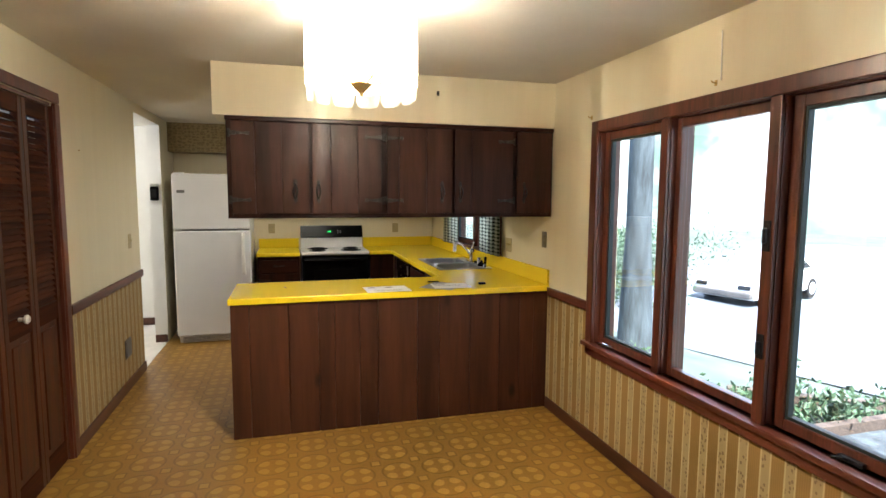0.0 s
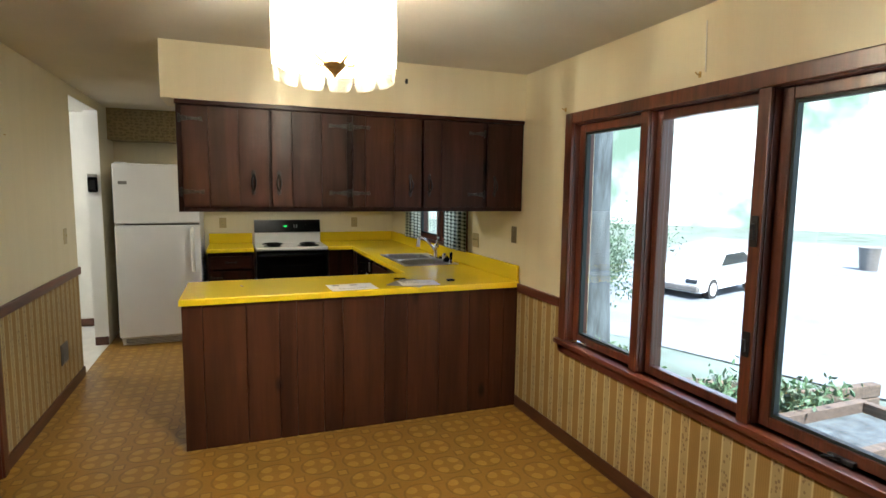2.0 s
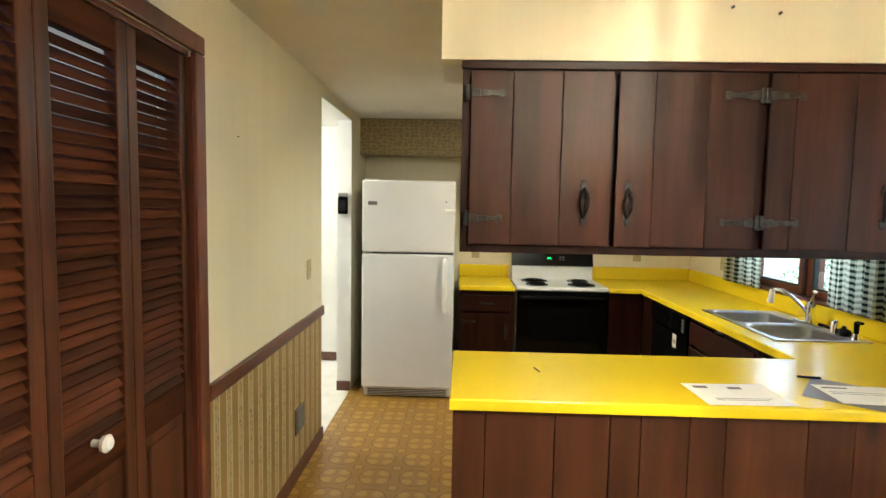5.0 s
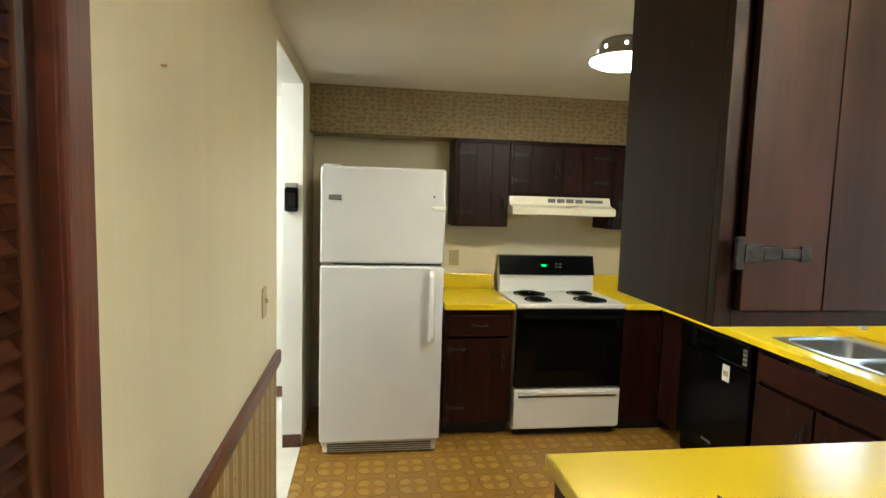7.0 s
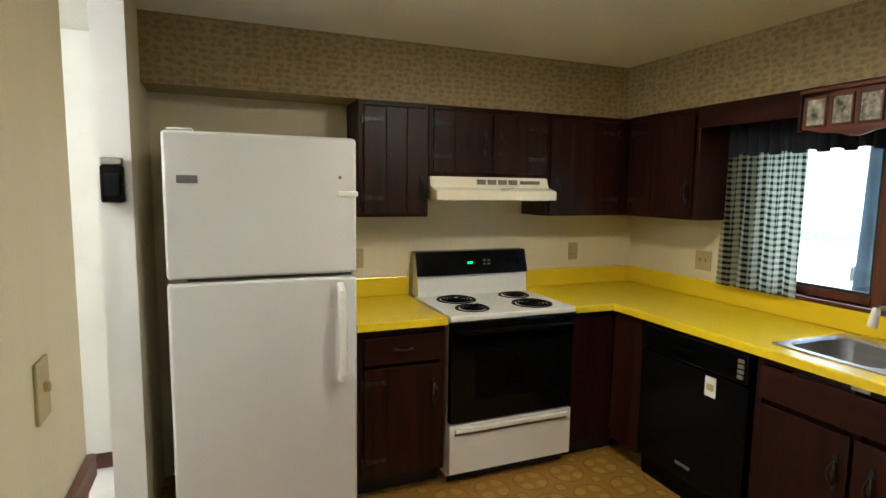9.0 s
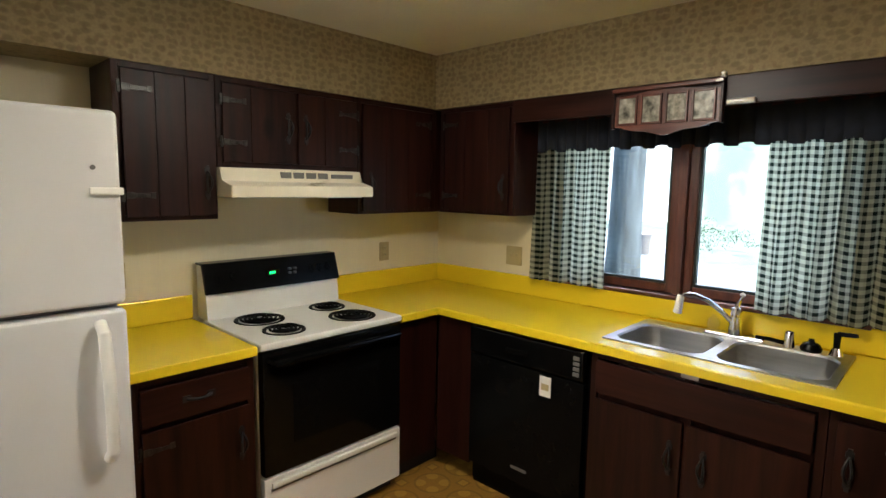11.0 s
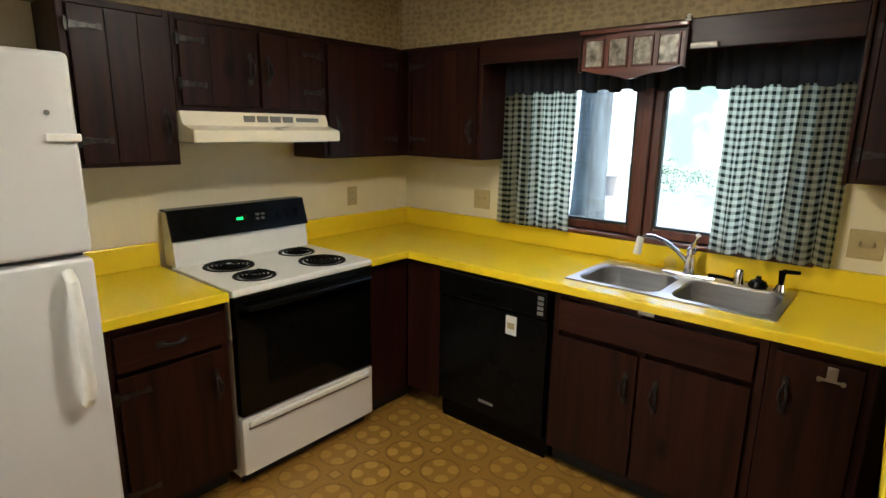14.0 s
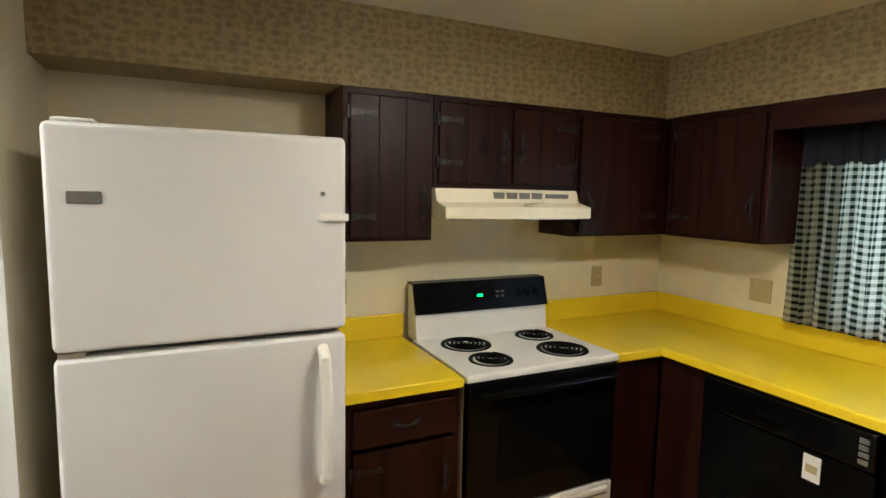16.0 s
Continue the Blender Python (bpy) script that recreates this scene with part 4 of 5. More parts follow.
for bxx, byy, r in ((0.325, 6.455, 0.105), (0.315, 6.215, 0.083), (0.715, 6.47, 0.083), (0.695, 6.225, 0.105)):
    bowl = lathe(bmesh.new(), (bxx, byy, 0.918), [(r + 0.012, 0.0), (r + 0.010, 0.005), (r, 0.003), (r * 0.8, -0.004), (r * 0.2, -0.010), (0.0, -0.010)], 32)
    burner = part("drip_bowl", bowl, M_COIL, rg, "black enamel drip bowl")
    pts = []
    turns = 4.0 if r > 0.09 else 3.2
    for k in range(int(turns * 28)):
        a = 2 * math.pi * k / 28
        rr = 0.018 + (r - 0.026) * k / (turns * 28)
        pts.append((bxx + rr * math.cos(a), byy + rr * math.sin(a), 0.926))
    part("coil", bent(bmesh.new(), pts, 0.0055, 6), M_COIL, burner, "dark coil element")
part("trim_cap", tube(bmesh.new(), (0.325, 6.455, 0.92), (0.325, 6.455, 0.931), 0.012), M_CHROME, rg)
od = part("oven_door", bx(x0 + 0.008, x1 - 0.008, YF, YF + 0.044, 0.345, 0.878, bevel=0.006), M_BLACKG, rg, "black glass oven door")
part("window", bx(0.27, 0.74, YF - 0.0015, YF + 0.002, 0.46, 0.72, bevel=0.001), M_BLACK, od)
bm = bent(bmesh.new(), [(x0 + 0.04, YF, 0.835), (x0 + 0.045, YF - 0.035, 0.835), (x1 - 0.045, YF - 0.035, 0.835), (x1 - 0.04, YF, 0.835)], 0.014, 12)
part("handle", bm, M_BLACK, od, "black bar handle")
dw = part("storage_drawer", bx(x0 + 0.006, x1 - 0.006, YF, YF + 0.044, 0.065, 0.335, bevel=0.008), M_ENAMEL, rg)
part("pull", bx(x0 + 0.035, x1 - 0.035, YF - 0.014, YF + 0.004, 0.292, 0.318, bevel=0.006), M_ENAMEL, dw)
part("groove", bx(x0 + 0.035, x1 - 0.035, YF - 0.0015, YF + 0.004, 0.278, 0.290), M_GREYM, dw)
for xx in (x0 + 0.05, x1 - 0.05):
    for yy in (YF + 0.08, 6.6):
        part("foot", tube(bmesh.new(), (xx, yy, 0.0), (xx, yy, 0.042), 0.018), M_GREYM, rg)
# shade below the range, painted as a near-black strip
part("skirt", bx(x0 + 0.02, x1 - 0.02, YF + 0.06, YF + 0.07, 0.002, 0.066), M_DARK, rg)

# ---- range hood ----
hd = thing("range_hood", (0.535, 6.5, 1.5), "almond enamel range hood under the cabinets", "range hood")
bm = bmesh.new()
prof = [(6.29, 1.502), (6.70, 1.502), (6.70, 1.630), (6.40, 1.630), (6.385, 1.572), (6.29, 1.552)]
lo = [bm.verts.new((0.130, y, z)) for y, z in prof]
hi = [bm.verts.new((0.882, y, z)) for y, z in prof]
bm.faces.new(lo)
bm.faces.new(hi[::-1])
for k in range(6):
    bm.faces.new((lo[k], lo[(k + 1) % 6], hi[(k + 1) % 6], hi[k]))
bmesh.ops.bevel(bm, geom=bm.edges[:], offset=0.004, segments=2, affect="EDGES")
part("canopy", bm, M_HOOD, hd)
for k in range(4):
    u = 0.413 + 0.068 * k
    part("louvre", bx(u, u + 0.054, 6.387, 6.396, 1.588, 1.616), M_GREYM, hd, "dark vent slot")
part("label_plate", bx(0.693, 0.823, 6.386, 6.394, 1.592, 1.612, bevel=0.001), M_GREYM, hd, "dark switch plate")
part("filter", bx(0.18, 0.83, 6.32, 6.62, 1.498, 1.503), M_STEEL, hd)

# ---- dishwasher ----
dsh = thing("dishwasher", (1.5, 5.52, 0), "built-in black dishwasher with latch at the top", "dishwasher")
part("body", bx(FX + 0.03, E - 0.02, 5.19, 5.86, 0.02, 0.872), M_BLACK, dsh)
part("door", bx(FX - 0.012, FX + 0.028, 5.205, 5.855, 0.125, 0.715, bevel=0.006), M_BLACK, dsh)
pn = part("control_panel", bx(FX - 0.022, FX + 0.028, 5.205, 5.855, 0.722, 0.862, bevel=0.010, seg=3), M_BLACKG, dsh)
part("latch", bx(FX - 0.04, FX - 0.02, 5.49, 5.62, 0.775, 0.80, bevel=0.006), M_BLACK, pn)
for k in range(4):
    part("button", bx(FX - 0.028, FX - 0.02, 5.225, 5.255, 0.745 + 0.024 * k, 0.762 + 0.024 * k, bevel=0.002), M_GREYM, pn)
part("toe_panel", bx(FX + 0.03, FX + 0.045, 5.205, 5.855, 0.0, 0.118), M_BLACK, dsh)
part("badge", bx(FX - 0.0145, FX - 0.011, 5.49, 5.58, 0.19, 0.205), M_GREYM, dsh)
lab = part("energy_tag", bx(FX - 0.0145, FX - 0.0115, 5.37, 5.43, 0.605, 0.70), M_PAPER, dsh, "white paper sticker")
part("print", bx(FX - 0.0155, FX - 0.0140, 5.38, 5.42, 0.635, 0.665), M_ALMOND, lab)
solo("filler_strip", bx(FX, FX + 0.02, 5.865, 6.10, 0.10, 0.874, bevel=0.002), M_CAB, "dark-stained pine filler strip beside the dishwasher", "filler")

# ---- sink ----
snk = thing("sink", (1.5, 4.72, 0.8), "double-bowl stainless steel sink set in the worktop", "sink")
def bowl_bm(x0, x1, y0, y1, top, depth, r=0.07, n=6):
    bm = bmesh.new()
    rings = []
    def ring(inset, z, rad):
        out = []
        a0, a1, b0, b1 = x0 + inset, x1 - inset, y0 + inset, y1 - inset
        for cx, cy, s in ((a1 - rad, b1 - rad, 0), (a0 + rad, b1 - rad, 1), (a0 + rad, b0 + rad, 2), (a1 - rad, b0 + rad, 3)):
            for k in range(n + 1):
                a = math.pi / 2 * (s + k / n)
                out.append(bm.verts.new((cx + rad * math.cos(a), cy + rad * math.sin(a), z)))
        return out
    for inset, z, rad in ((0, top, r), (0.006, top - 0.008, r), (0.012, top - depth + 0.03, r), (0.022, top - depth + 0.008, r), (0.045, top - depth, r * 0.8)):
        rings.append(ring(inset, z, rad))
    for a, b in zip(rings, rings[1:]):
        for k in range(len(a)):
            bm.faces.new((a[k], a[(k + 1) % len(a)], b[(k + 1) % len(a)], b[k]))
    bm.faces.new(rings[-1])
    return bm, rings[0]

B = ((1.282, 1.648, 4.775, 5.144), (1.282, 1.648, 4.363, 4.732))
for a in B:
    bm, _ = bowl_bm(*a, 0.921, 0.17)
    bw = part("bowl", bm, M_STEEL, snk)
    cx, cy = (a[0] + a[1]) / 2, (a[2] + a[3]) / 2
    part("drain", lathe(bmesh.new(), (cx, cy, 0.752), [(0.045, 0.0), (0.042, 0.004), (0.03, 0.001), (0.0, 0.001)], 24), M_CHROME, bw)
bm = bmesh.new()
for a in ((SX0, 1.282, SY0, SY1), (1.648, SX1, SY0, SY1), (1.282, 1.648, SY0, 4.363), (1.282, 1.648, 4.732, 4.775), (1.282, 1.648, 5.144, SY1)):
    box(bm, *a, 0.9155, 0.9215)
for a in B:
    for sx, sy in ((0, 2), (0, 3), (1, 2), (1, 3)):
        px, py = a[sx], a[sy]
        dx, dy = (1 if sx == 0 else -1), (1 if sy == 2 else -1)
        c = [(px, py)] + [(px + dx * (0.07 - 0.07 * math.sin(t)), py + dy * (0.07 - 0.07 * math.cos(t))) for t in (math.pi / 2 * k / 6 for k in range(7))]
        bm.faces.new([bm.verts.new((u, v, 0.9213)) for u, v in c])
part("rim", bm, M_STEEL, snk)
FXX, FYY = 1.690, 4.765
fa = thing("faucet", (FXX, FYY, 0.9215), "chrome single-lever kitchen faucet", "faucet")
part("base_plate", bx(FXX - 0.028, FXX + 0.028, FYY - 0.12, FYY + 0.12, 0.9216, 0.934, bevel=0.006, seg=3), M_CHROME, fa)
part("body", lathe(bmesh.new(), (FXX, FYY, 0.934), [(0.028, 0), (0.026, 0.03), (0.022, 0.075), (0.024, 0.10), (0.018, 0.118), (0.0, 0.122)], 24), M_CHROME, fa)
bm = bent(bmesh.new(), [(FXX - 0.01, FYY + 0.01, 0.985), (FXX - 0.03, FYY + 0.05, 1.03), (FXX - 0.06, FYY + 0.10, 1.075), (FXX - 0.085, FYY + 0.15, 1.098), (FXX - 0.10, FYY + 0.185, 1.098), (FXX - 0.108, FYY + 0.20, 1.085)], 0.0105, 12)
part("spout", bm, M_CHROME, fa)
part("spray_head", tube(bmesh.new(), (FXX - 0.108, FYY + 0.202, 1.092), (FXX - 0.112, FYY + 0.212, 1.01), 0.015, 0.019, 18), M_PLASTIC, fa, "white plastic spout aerator")
bm = bent(bmesh.new(), [(FXX, FYY, 1.05), (FXX + 0.005, FYY - 0.01, 1.08), (FXX + 0.006, FYY - 0.02, 1.105)], [0.012, 0.008, 0.006], 10)
part("lever", bm, M_CHROME, fa)
part("knob", lathe(bmesh.new(), (FXX + 0.006, FYY - 0.02, 1.103), [(0.0, 0), (0.011, 0.004), (0.012, 0.012), (0.0, 0.02)], 14), M_CERAMIC, fa)
bm = lathe(bmesh.new(), (FXX + 0.02, 4.86, 0.9216), [(0.0, 0), (0.026, 0.001), (0.028, 0.008), (0.028, 0.055), (0.020, 0.066), (0.009, 0.070), (0.009, 0.080), (0.0, 0.081)], 20)
solo("bottle", bm, M_CLEAR, "small clear bottle standing behind the faucet", "bottle")
so = thing("soap_dispenser", (FXX, 4.55, 0.9215), "short chrome soap dispenser beside the faucet", "dispenser")
part("body", lathe(bmesh.new(), (FXX, 4.556, 0.9216), [(0.024, 0), (0.022, 0.01), (0.020, 0.055), (0.014, 0.066), (0.0, 0.068)], 20), M_CHROME, so)
st = thing("sink_strainer", (FXX, 4.478, 0.9215), "dark rubber sink strainer on the rim", "strainer")
part("cup", lathe(bmesh.new(), (FXX - 0.005, 4.478, 0.9216), [(0.036, 0), (0.040, 0.012), (0.030, 0.03), (0.012, 0.038), (0.010, 0.05), (0.0, 0.052)], 24), M_BLACK, st)
sp = thing("side_sprayer", (FXX, 4.395, 0.9215), "black side sprayer in a chrome collar", "sprayer")
part("collar", lathe(bmesh.new(), (FXX, 4.395, 0.9216), [(0.026, 0), (0.022, 0.012), (0.016, 0.03), (0.0, 0.03)], 18), M_CHROME, sp)
bm = tube(bmesh.new(), (FXX, 4.395, 0.95), (FXX, 4.395, 1.01), 0.011, 0.014, 14)
tube(bm, (FXX, 4.392, 1.008), (FXX - 0.02, 4.33, 1.016), 0.010, 0.008, 12)
part("head", bm, M_BLACK, sp)
bm = bent(bmesh.new(), [(FXX, 4.575, 0.934), (FXX - 0.004, 4.625, 0.940), (FXX, 4.68, 0.938)], 0.009, 10)
solo("brush", bm, M_BLACK, "thin black dish brush lying on the sink rim", "brush")
solo("label_tab", bx(FX - 0.006, FX - 0.001, 4.74, 4.805, 0.852, 0.868, bevel=0.001), M_STEEL, "small metal tab under the worktop edge", "tab")


# ---- curtains and sign at the sink window ----
def curtain(name, y0, y1, z0, z1, x, folds, label, mat, depth=0.022, seed=0, group="", gather=0.0):
    """A hung cloth with uneven folds; its print follows the cloth's own length."""
    rnd = random.Random(seed)
    bm = bmesh.new()
    uv = bm.loops.layers.uv.new("UVMap")
    nu, nv = folds * 10, 24
    ph = [rnd.uniform(0, 6.28) for _ in range(5)]
    grid, us = [], []
    length = (y1 - y0) * 1.25
    for j in range(nv + 1):
        v = j / nv
        row = []
        for i in range(nu + 1):
            u = i / nu
            a = 2 * math.pi * folds * u + 0.5 * math.sin(3 * u + ph[0])
            amp = depth * (0.55 + 0.45 * v) * (0.75 + 0.35 * math.sin(5 * u + ph[1]))
            xx = x + amp * math.sin(a + 0.6 * math.sin(2.0 * v + ph[2]))
            yy = y0 + (y1 - y0) * u + 0.010 * math.cos(a) * v + gather * v * (u - 0.5)
            zz = z1 + (z0 - z1) * v + 0.008 * math.sin(a * 0.5 + ph[3]) * v
            row.append(bm.verts.new((xx, yy, zz)))
        grid.append(row)
    for j in range(nv):
        for i in range(nu):
            f = bm.faces.new((grid[j][i], grid[j][i + 1], grid[j + 1][i + 1], grid[j + 1][i]))
            for loop, (p, q) in zip(f.loops, ((i, j), (i + 1, j), (i + 1, j + 1), (i, j + 1))):
                loop[uv].uv = (p / nu * length, q / nv * (z1 - z0))
    me = to_mesh(name, bm, mat)
    ob = new(name, me)
    tagged(ob, label, "curtain", group)
    return ob


curtain("curtain", 5.425, 5.875, 1.035, 1.86, 1.745, 7, "dark green and white gingham cafe curtain drawn to one side", M_GINGHAM, depth=0.028, seed=3, group="cafe curtains")
curtain("curtain", 4.232, 4.70, 1.04, 1.86, 1.745, 7, "dark green and white gingham cafe curtain drawn to one side", M_GINGHAM, depth=0.028, seed=8, group="cafe curtains")
val = thing("valance", (1.715, 5.06, 1.77), "gathered navy cotton valance with a wine red heading", "valance")
skirt = curtain("skirt", 4.24, 5.85, 1.765, 1.945, 1.715, 26, "gathered navy skirt", M_NAVY, depth=0.014, seed=5)
ruffle = curtain("heading", 4.24, 5.85, 1.925, 1.955, 1.704, 40, "wine red ruffled heading", M_RED, depth=0.010, seed=6)
for ob in (skirt, ruffle):
    attach(ob, val)
    del ob["category"]
rod = solo("curtain_rod", tube(bmesh.new(), (1.73, 4.24, 1.935), (1.73, 5.855, 1.935), 0.008), M_BRASS, "brass curtain rod above the sink window", "curtain rod")

sg = thing("hanging_plaque", (1.465, 5.05, 1.80), "scalloped wooden plaque holding four small photographs", "plaque")
ya, yb, za, zb = 4.825, 5.272, 1.838, 1.985
bm = bmesh.new()
pts = []
for k in range(25):
    u = k / 24
    pts.append((ya + (yb - ya) * u, za - 0.018 - 0.022 * math.cos(2 * math.pi * (u - 0.5)) * (0.6 + 0.4 * math.cos(4 * math.pi * (u - 0.5)))))
for k in range(25):
    u = 1 - k / 24
    pts.append((ya + (yb - ya) * u, zb + 0.010 * math.cos(2 * math.pi * (u - 0.5))))
lo = [bm.verts.new((1.469, y, z)) for y, z in pts]
hi = [bm.verts.new((1.484, y, z)) for y, z in pts]
bm.faces.new(lo)
bm.faces.new(hi[::-1])
for k in range(len(pts)):
    j = (k + 1) % len(pts)
    bm.faces.new((lo[k], lo[j], hi[j], hi[k]))
part("board", bm, M_TRIMY, sg)
for k in range(4):
    c = ya + 0.062 + 0.109 * (3 - k)
    fm = bmesh.new()
    for a in ((c - 0.047, c - 0.038, za + 0.01, zb - 0.01), (c + 0.038, c + 0.047, za + 0.01, zb - 0.01), (c - 0.038, c + 0.038, za + 0.01, za + 0.019), (c - 0.038, c + 0.038, zb - 0.019, zb - 0.01)):
        box(fm, 1.459, 1.4688, *a, bevel=0.002)
    f = part("frame", fm, M_TRIM, sg)
    ph = part("photo", bx(1.465, 1.4685, c - 0.038, c + 0.038, za + 0.019, zb - 0.019), material("photo_print", (0.45, 0.42, 0.34), 0.2, var=0.38, scale=24 + 3 * k, coat=0.4), f, "faded small landscape print")

part("crest", bx(1.452, 1.484, ya - 0.012, yb + 0.012, zb + 0.008, zb + 0.026, bevel=0.004), M_TRIMY, sg, "moulded wooden crest rail")
for yy in (ya - 0.014, yb + 0.002):
    part("side_bracket", bx(1.456, 1.484, yy, yy + 0.012, za - 0.004, zb + 0.007, bevel=0.003), M_CABY, sg, "dark turned side bracket")
part("finial", lathe(bmesh.new(), (1.468, ya - 0.006, zb + 0.026), [(0.010, 0.0), (0.012, 0.006), (0.006, 0.012), (0.011, 0.020), (0.0, 0.028)], 14), M_CERAMIC, sg, "small white ceramic finial")
rod_end = tube(bmesh.new(), (1.470, 4.70, 1.915), (1.470, 4.80, 1.915), 0.011, n=16)
tube(rod_end, (1.484, 4.715, 1.915), (1.470, 4.715, 1.915), 0.006, n=12)
solo("towel_rod", rod_end, M_PLASTIC, "short pale rod fixed to the board beside the plaque", "rod")

# ---- outlets, switches, vents ----
def plate(name, face, a, z, w, h, mat, label, category, holes=2, toggle=False):
    ob = thing(name, place(face, a, 0, z), label, category)
    part("cover", slab(face, a - w / 2, a + w / 2, 0.0005, 0.007, z - h / 2, z + h / 2, bevel=0.003), mat, ob)
    for k in range(holes):
        zz = z + (k - (holes - 1) / 2) * 0.042
        part("socket", slab(face, a - 0.016, a + 0.016, 0.006, 0.010, zz - 0.013, zz + 0.013, bevel=0.003), mat, ob)
        for s in (-0.006, 0.006):
            part("slot", slab(face, a + s - 0.0012, a + s + 0.0012, 0.0095, 0.0108, zz - 0.005, zz + 0.005), M_GREYM, ob)
    if toggle:
        for s in ([0] if w < 0.1 else [-0.023, 0.023]):
            part("toggle", slab(face, a + s - 0.005, a + s + 0.005, 0.006, 0.018, z - 0.004, z + 0.014, bevel=0.002), mat, ob)
    return ob

FN, FE, FW = ("-y", N), ("-x", E), ("+x", W)

plate("wall_outlet", FN, 1.315, 1.146, 0.075, 0.118, M_ALMOND, "almond wall outlet above the worktop", "outlet")
plate("wall_outlet", FN, -0.20, 1.15, 0.075, 0.118, M_ALMOND, "almond wall outlet beside the range", "outlet")
plate("wall_switch", FE, 6.06, 1.144, 0.118, 0.118, M_ALMOND, "almond double wall switch", "switch", holes=0, toggle=True)
plate("wall_switch", FE, 4.141, 1.143, 0.118, 0.118, M_ALMOND, "almond double wall switch beside the sink window", "switch", holes=0, toggle=True)
plate("wall_outlet", FE, 3.474, 1.241, 0.072, 0.118, material("antique_brass_plate", (0.20, 0.16, 0.09), 0.4, metal=0.4, var=0.1), "brown metal wall outlet beside the peninsula", "outlet")
plate("wall_switch", FW, 4.79, 1.175, 0.075, 0.118, M_ALMOND, "almond wall switch above the chair rail", "switch", holes=0, toggle=True)
vent = thing("wall_register", (W, 4.60, 0.33), "brown metal air register low on the papered wall", "register")
part("frame", bx(W, W + 0.008, 4.52, 4.68, 0.26, 0.41, bevel=0.003), M_GREYM, vent)
for k in range(7):
    part("slat", bx(W + 0.008, W + 0.013, 4.535, 4.665, 0.274 + 0.018 * k, 0.284 + 0.018 * k), M_GREYM, vent)
ph = thing("wall_phone", (W - 0.06, HALL[1], 1.49), "small black wall phone with silver top on the jamb", "phone")
part("body", bx(W - 0.102, W - 0.022, HALL[1] - 0.045, HALL[1] - 0.006, 1.49, 1.635, bevel=0.010), M_BLACK, ph)
part("cap", bx(W - 0.100, W - 0.024, HALL[1] - 0.048, HALL[1] - 0.008, 1.636, 1.663, bevel=0.006), M_STEEL, ph)
part("keypad", bx(W - 0.09, W - 0.034, HALL[1] - 0.049, HALL[1] - 0.044, 1.515, 1.605, bevel=0.004), M_BLACKG, ph)


# ---- closet ----
def bifold_leaf(y0, y1, z0, z1, knob=None):
    lf = thing("louvre_door", (W - 0.02, (y0 + y1) / 2, z0), "walnut-stained louvred bifold closet leaf, shut", "closet door", "bifold closet doors")
    xa, xb = W - 0.045, W - 0.010
    st = 0.045
    mid0, mid1 = 0.86, 0.96
    bm = bmesh.new()
    for a in ((y0, y0 + st, z0, z1), (y1 - st, y1, z0, z1)):
        box(bm, xa, xb, *a, bevel=0.004)
    part("stile", bm, M_CLOSET, lf)
    bm = bmesh.new()
    for w0, w1 in ((z0, z0 + 0.12), (mid0, mid1), (z1 - 0.085, z1)):
        box(bm, xa + 0.001, xb - 0.001, y0 + st, y1 - st, w0, w1, bevel=0.003)
    part("rail", bm, M_CLOSETY, lf)
    part("panel", bx(xa + 0.012, xb - 0.010, y0 + st, y1 - st, z0 + 0.12, mid0, bevel=0.001), M_CLOSET, lf)
    part("raised_field", bx(xb - 0.012, xb - 0.003, y0 + st + 0.03, y1 - st - 0.03, z0 + 0.155, mid0 - 0.035, bevel=0.006), M_CLOSET, lf)
    n = int((z1 - 0.085 - mid1) / 0.0305)
    me = None
    for k in range(n):
        z = mid1 + 0.018 + 0.0305 * k
        if me is None:
            b2 = bx(-0.003, 0.003, -(y1 - y0) / 2 + st - 0.004, (y1 - y0) / 2 - st + 0.004, -0.021, 0.021, bevel=0.0015, seg=1)
            bmesh.ops.transform(b2, matrix=Matrix.Rotation(radians(-40), 4, "Y"), verts=b2.verts)
            me = to_mesh("slat", b2, M_CLOSETY)
        s = new("slat", me)
        attach(s, lf)
        s.location = ((xa + xb) / 2, (y0 + y1) / 2, z)
    if knob is not None:
        part("knob", lathe(bmesh.new(), (xb, knob, 0.95), [(0.010, 0.0), (0.009, 0.018), (0.021, 0.028), (0.023, 0.038), (0.014, 0.046), (0.0, 0.047)], 20, "x"), M_CERAMIC, lf, "white ceramic knob")
    return lf

wl = (CLO[1] - CLO[0] - 0.012) / 4
for k in range(4):
    a = CLO[0] + 0.004 + k * (wl + 0.0013)
    bifold_leaf(a, a + wl, 0.015, CLO[3] - 0.02, {1: 2.568, 2: 2.885}.get(k))
structure("trim_closet_track", bx(W - 0.06, W - 0.004, CLO[0], CLO[1], CLO[3] - 0.018, CLO[3], bevel=0.002), M_TRIMY)

# ---- chandelier ----
CX, CY = 0.275, 1.95
ch = thing("chandelier", (CX, CY, 1.93), "lit brass chandelier ringed with hanging frosted glass panels", "chandelier")
part("canopy", lathe(bmesh.new(), (CX, CY, CEIL), [(0.0, -0.034), (0.03, -0.032), (0.062, -0.014), (0.068, -0.001), (0.0, -0.001)], 32), M_BRASS, ch)
part("stem", tube(bmesh.new(), (CX, CY, 1.97), (CX, CY, CEIL - 0.03), 0.008), M_BRASS, ch)
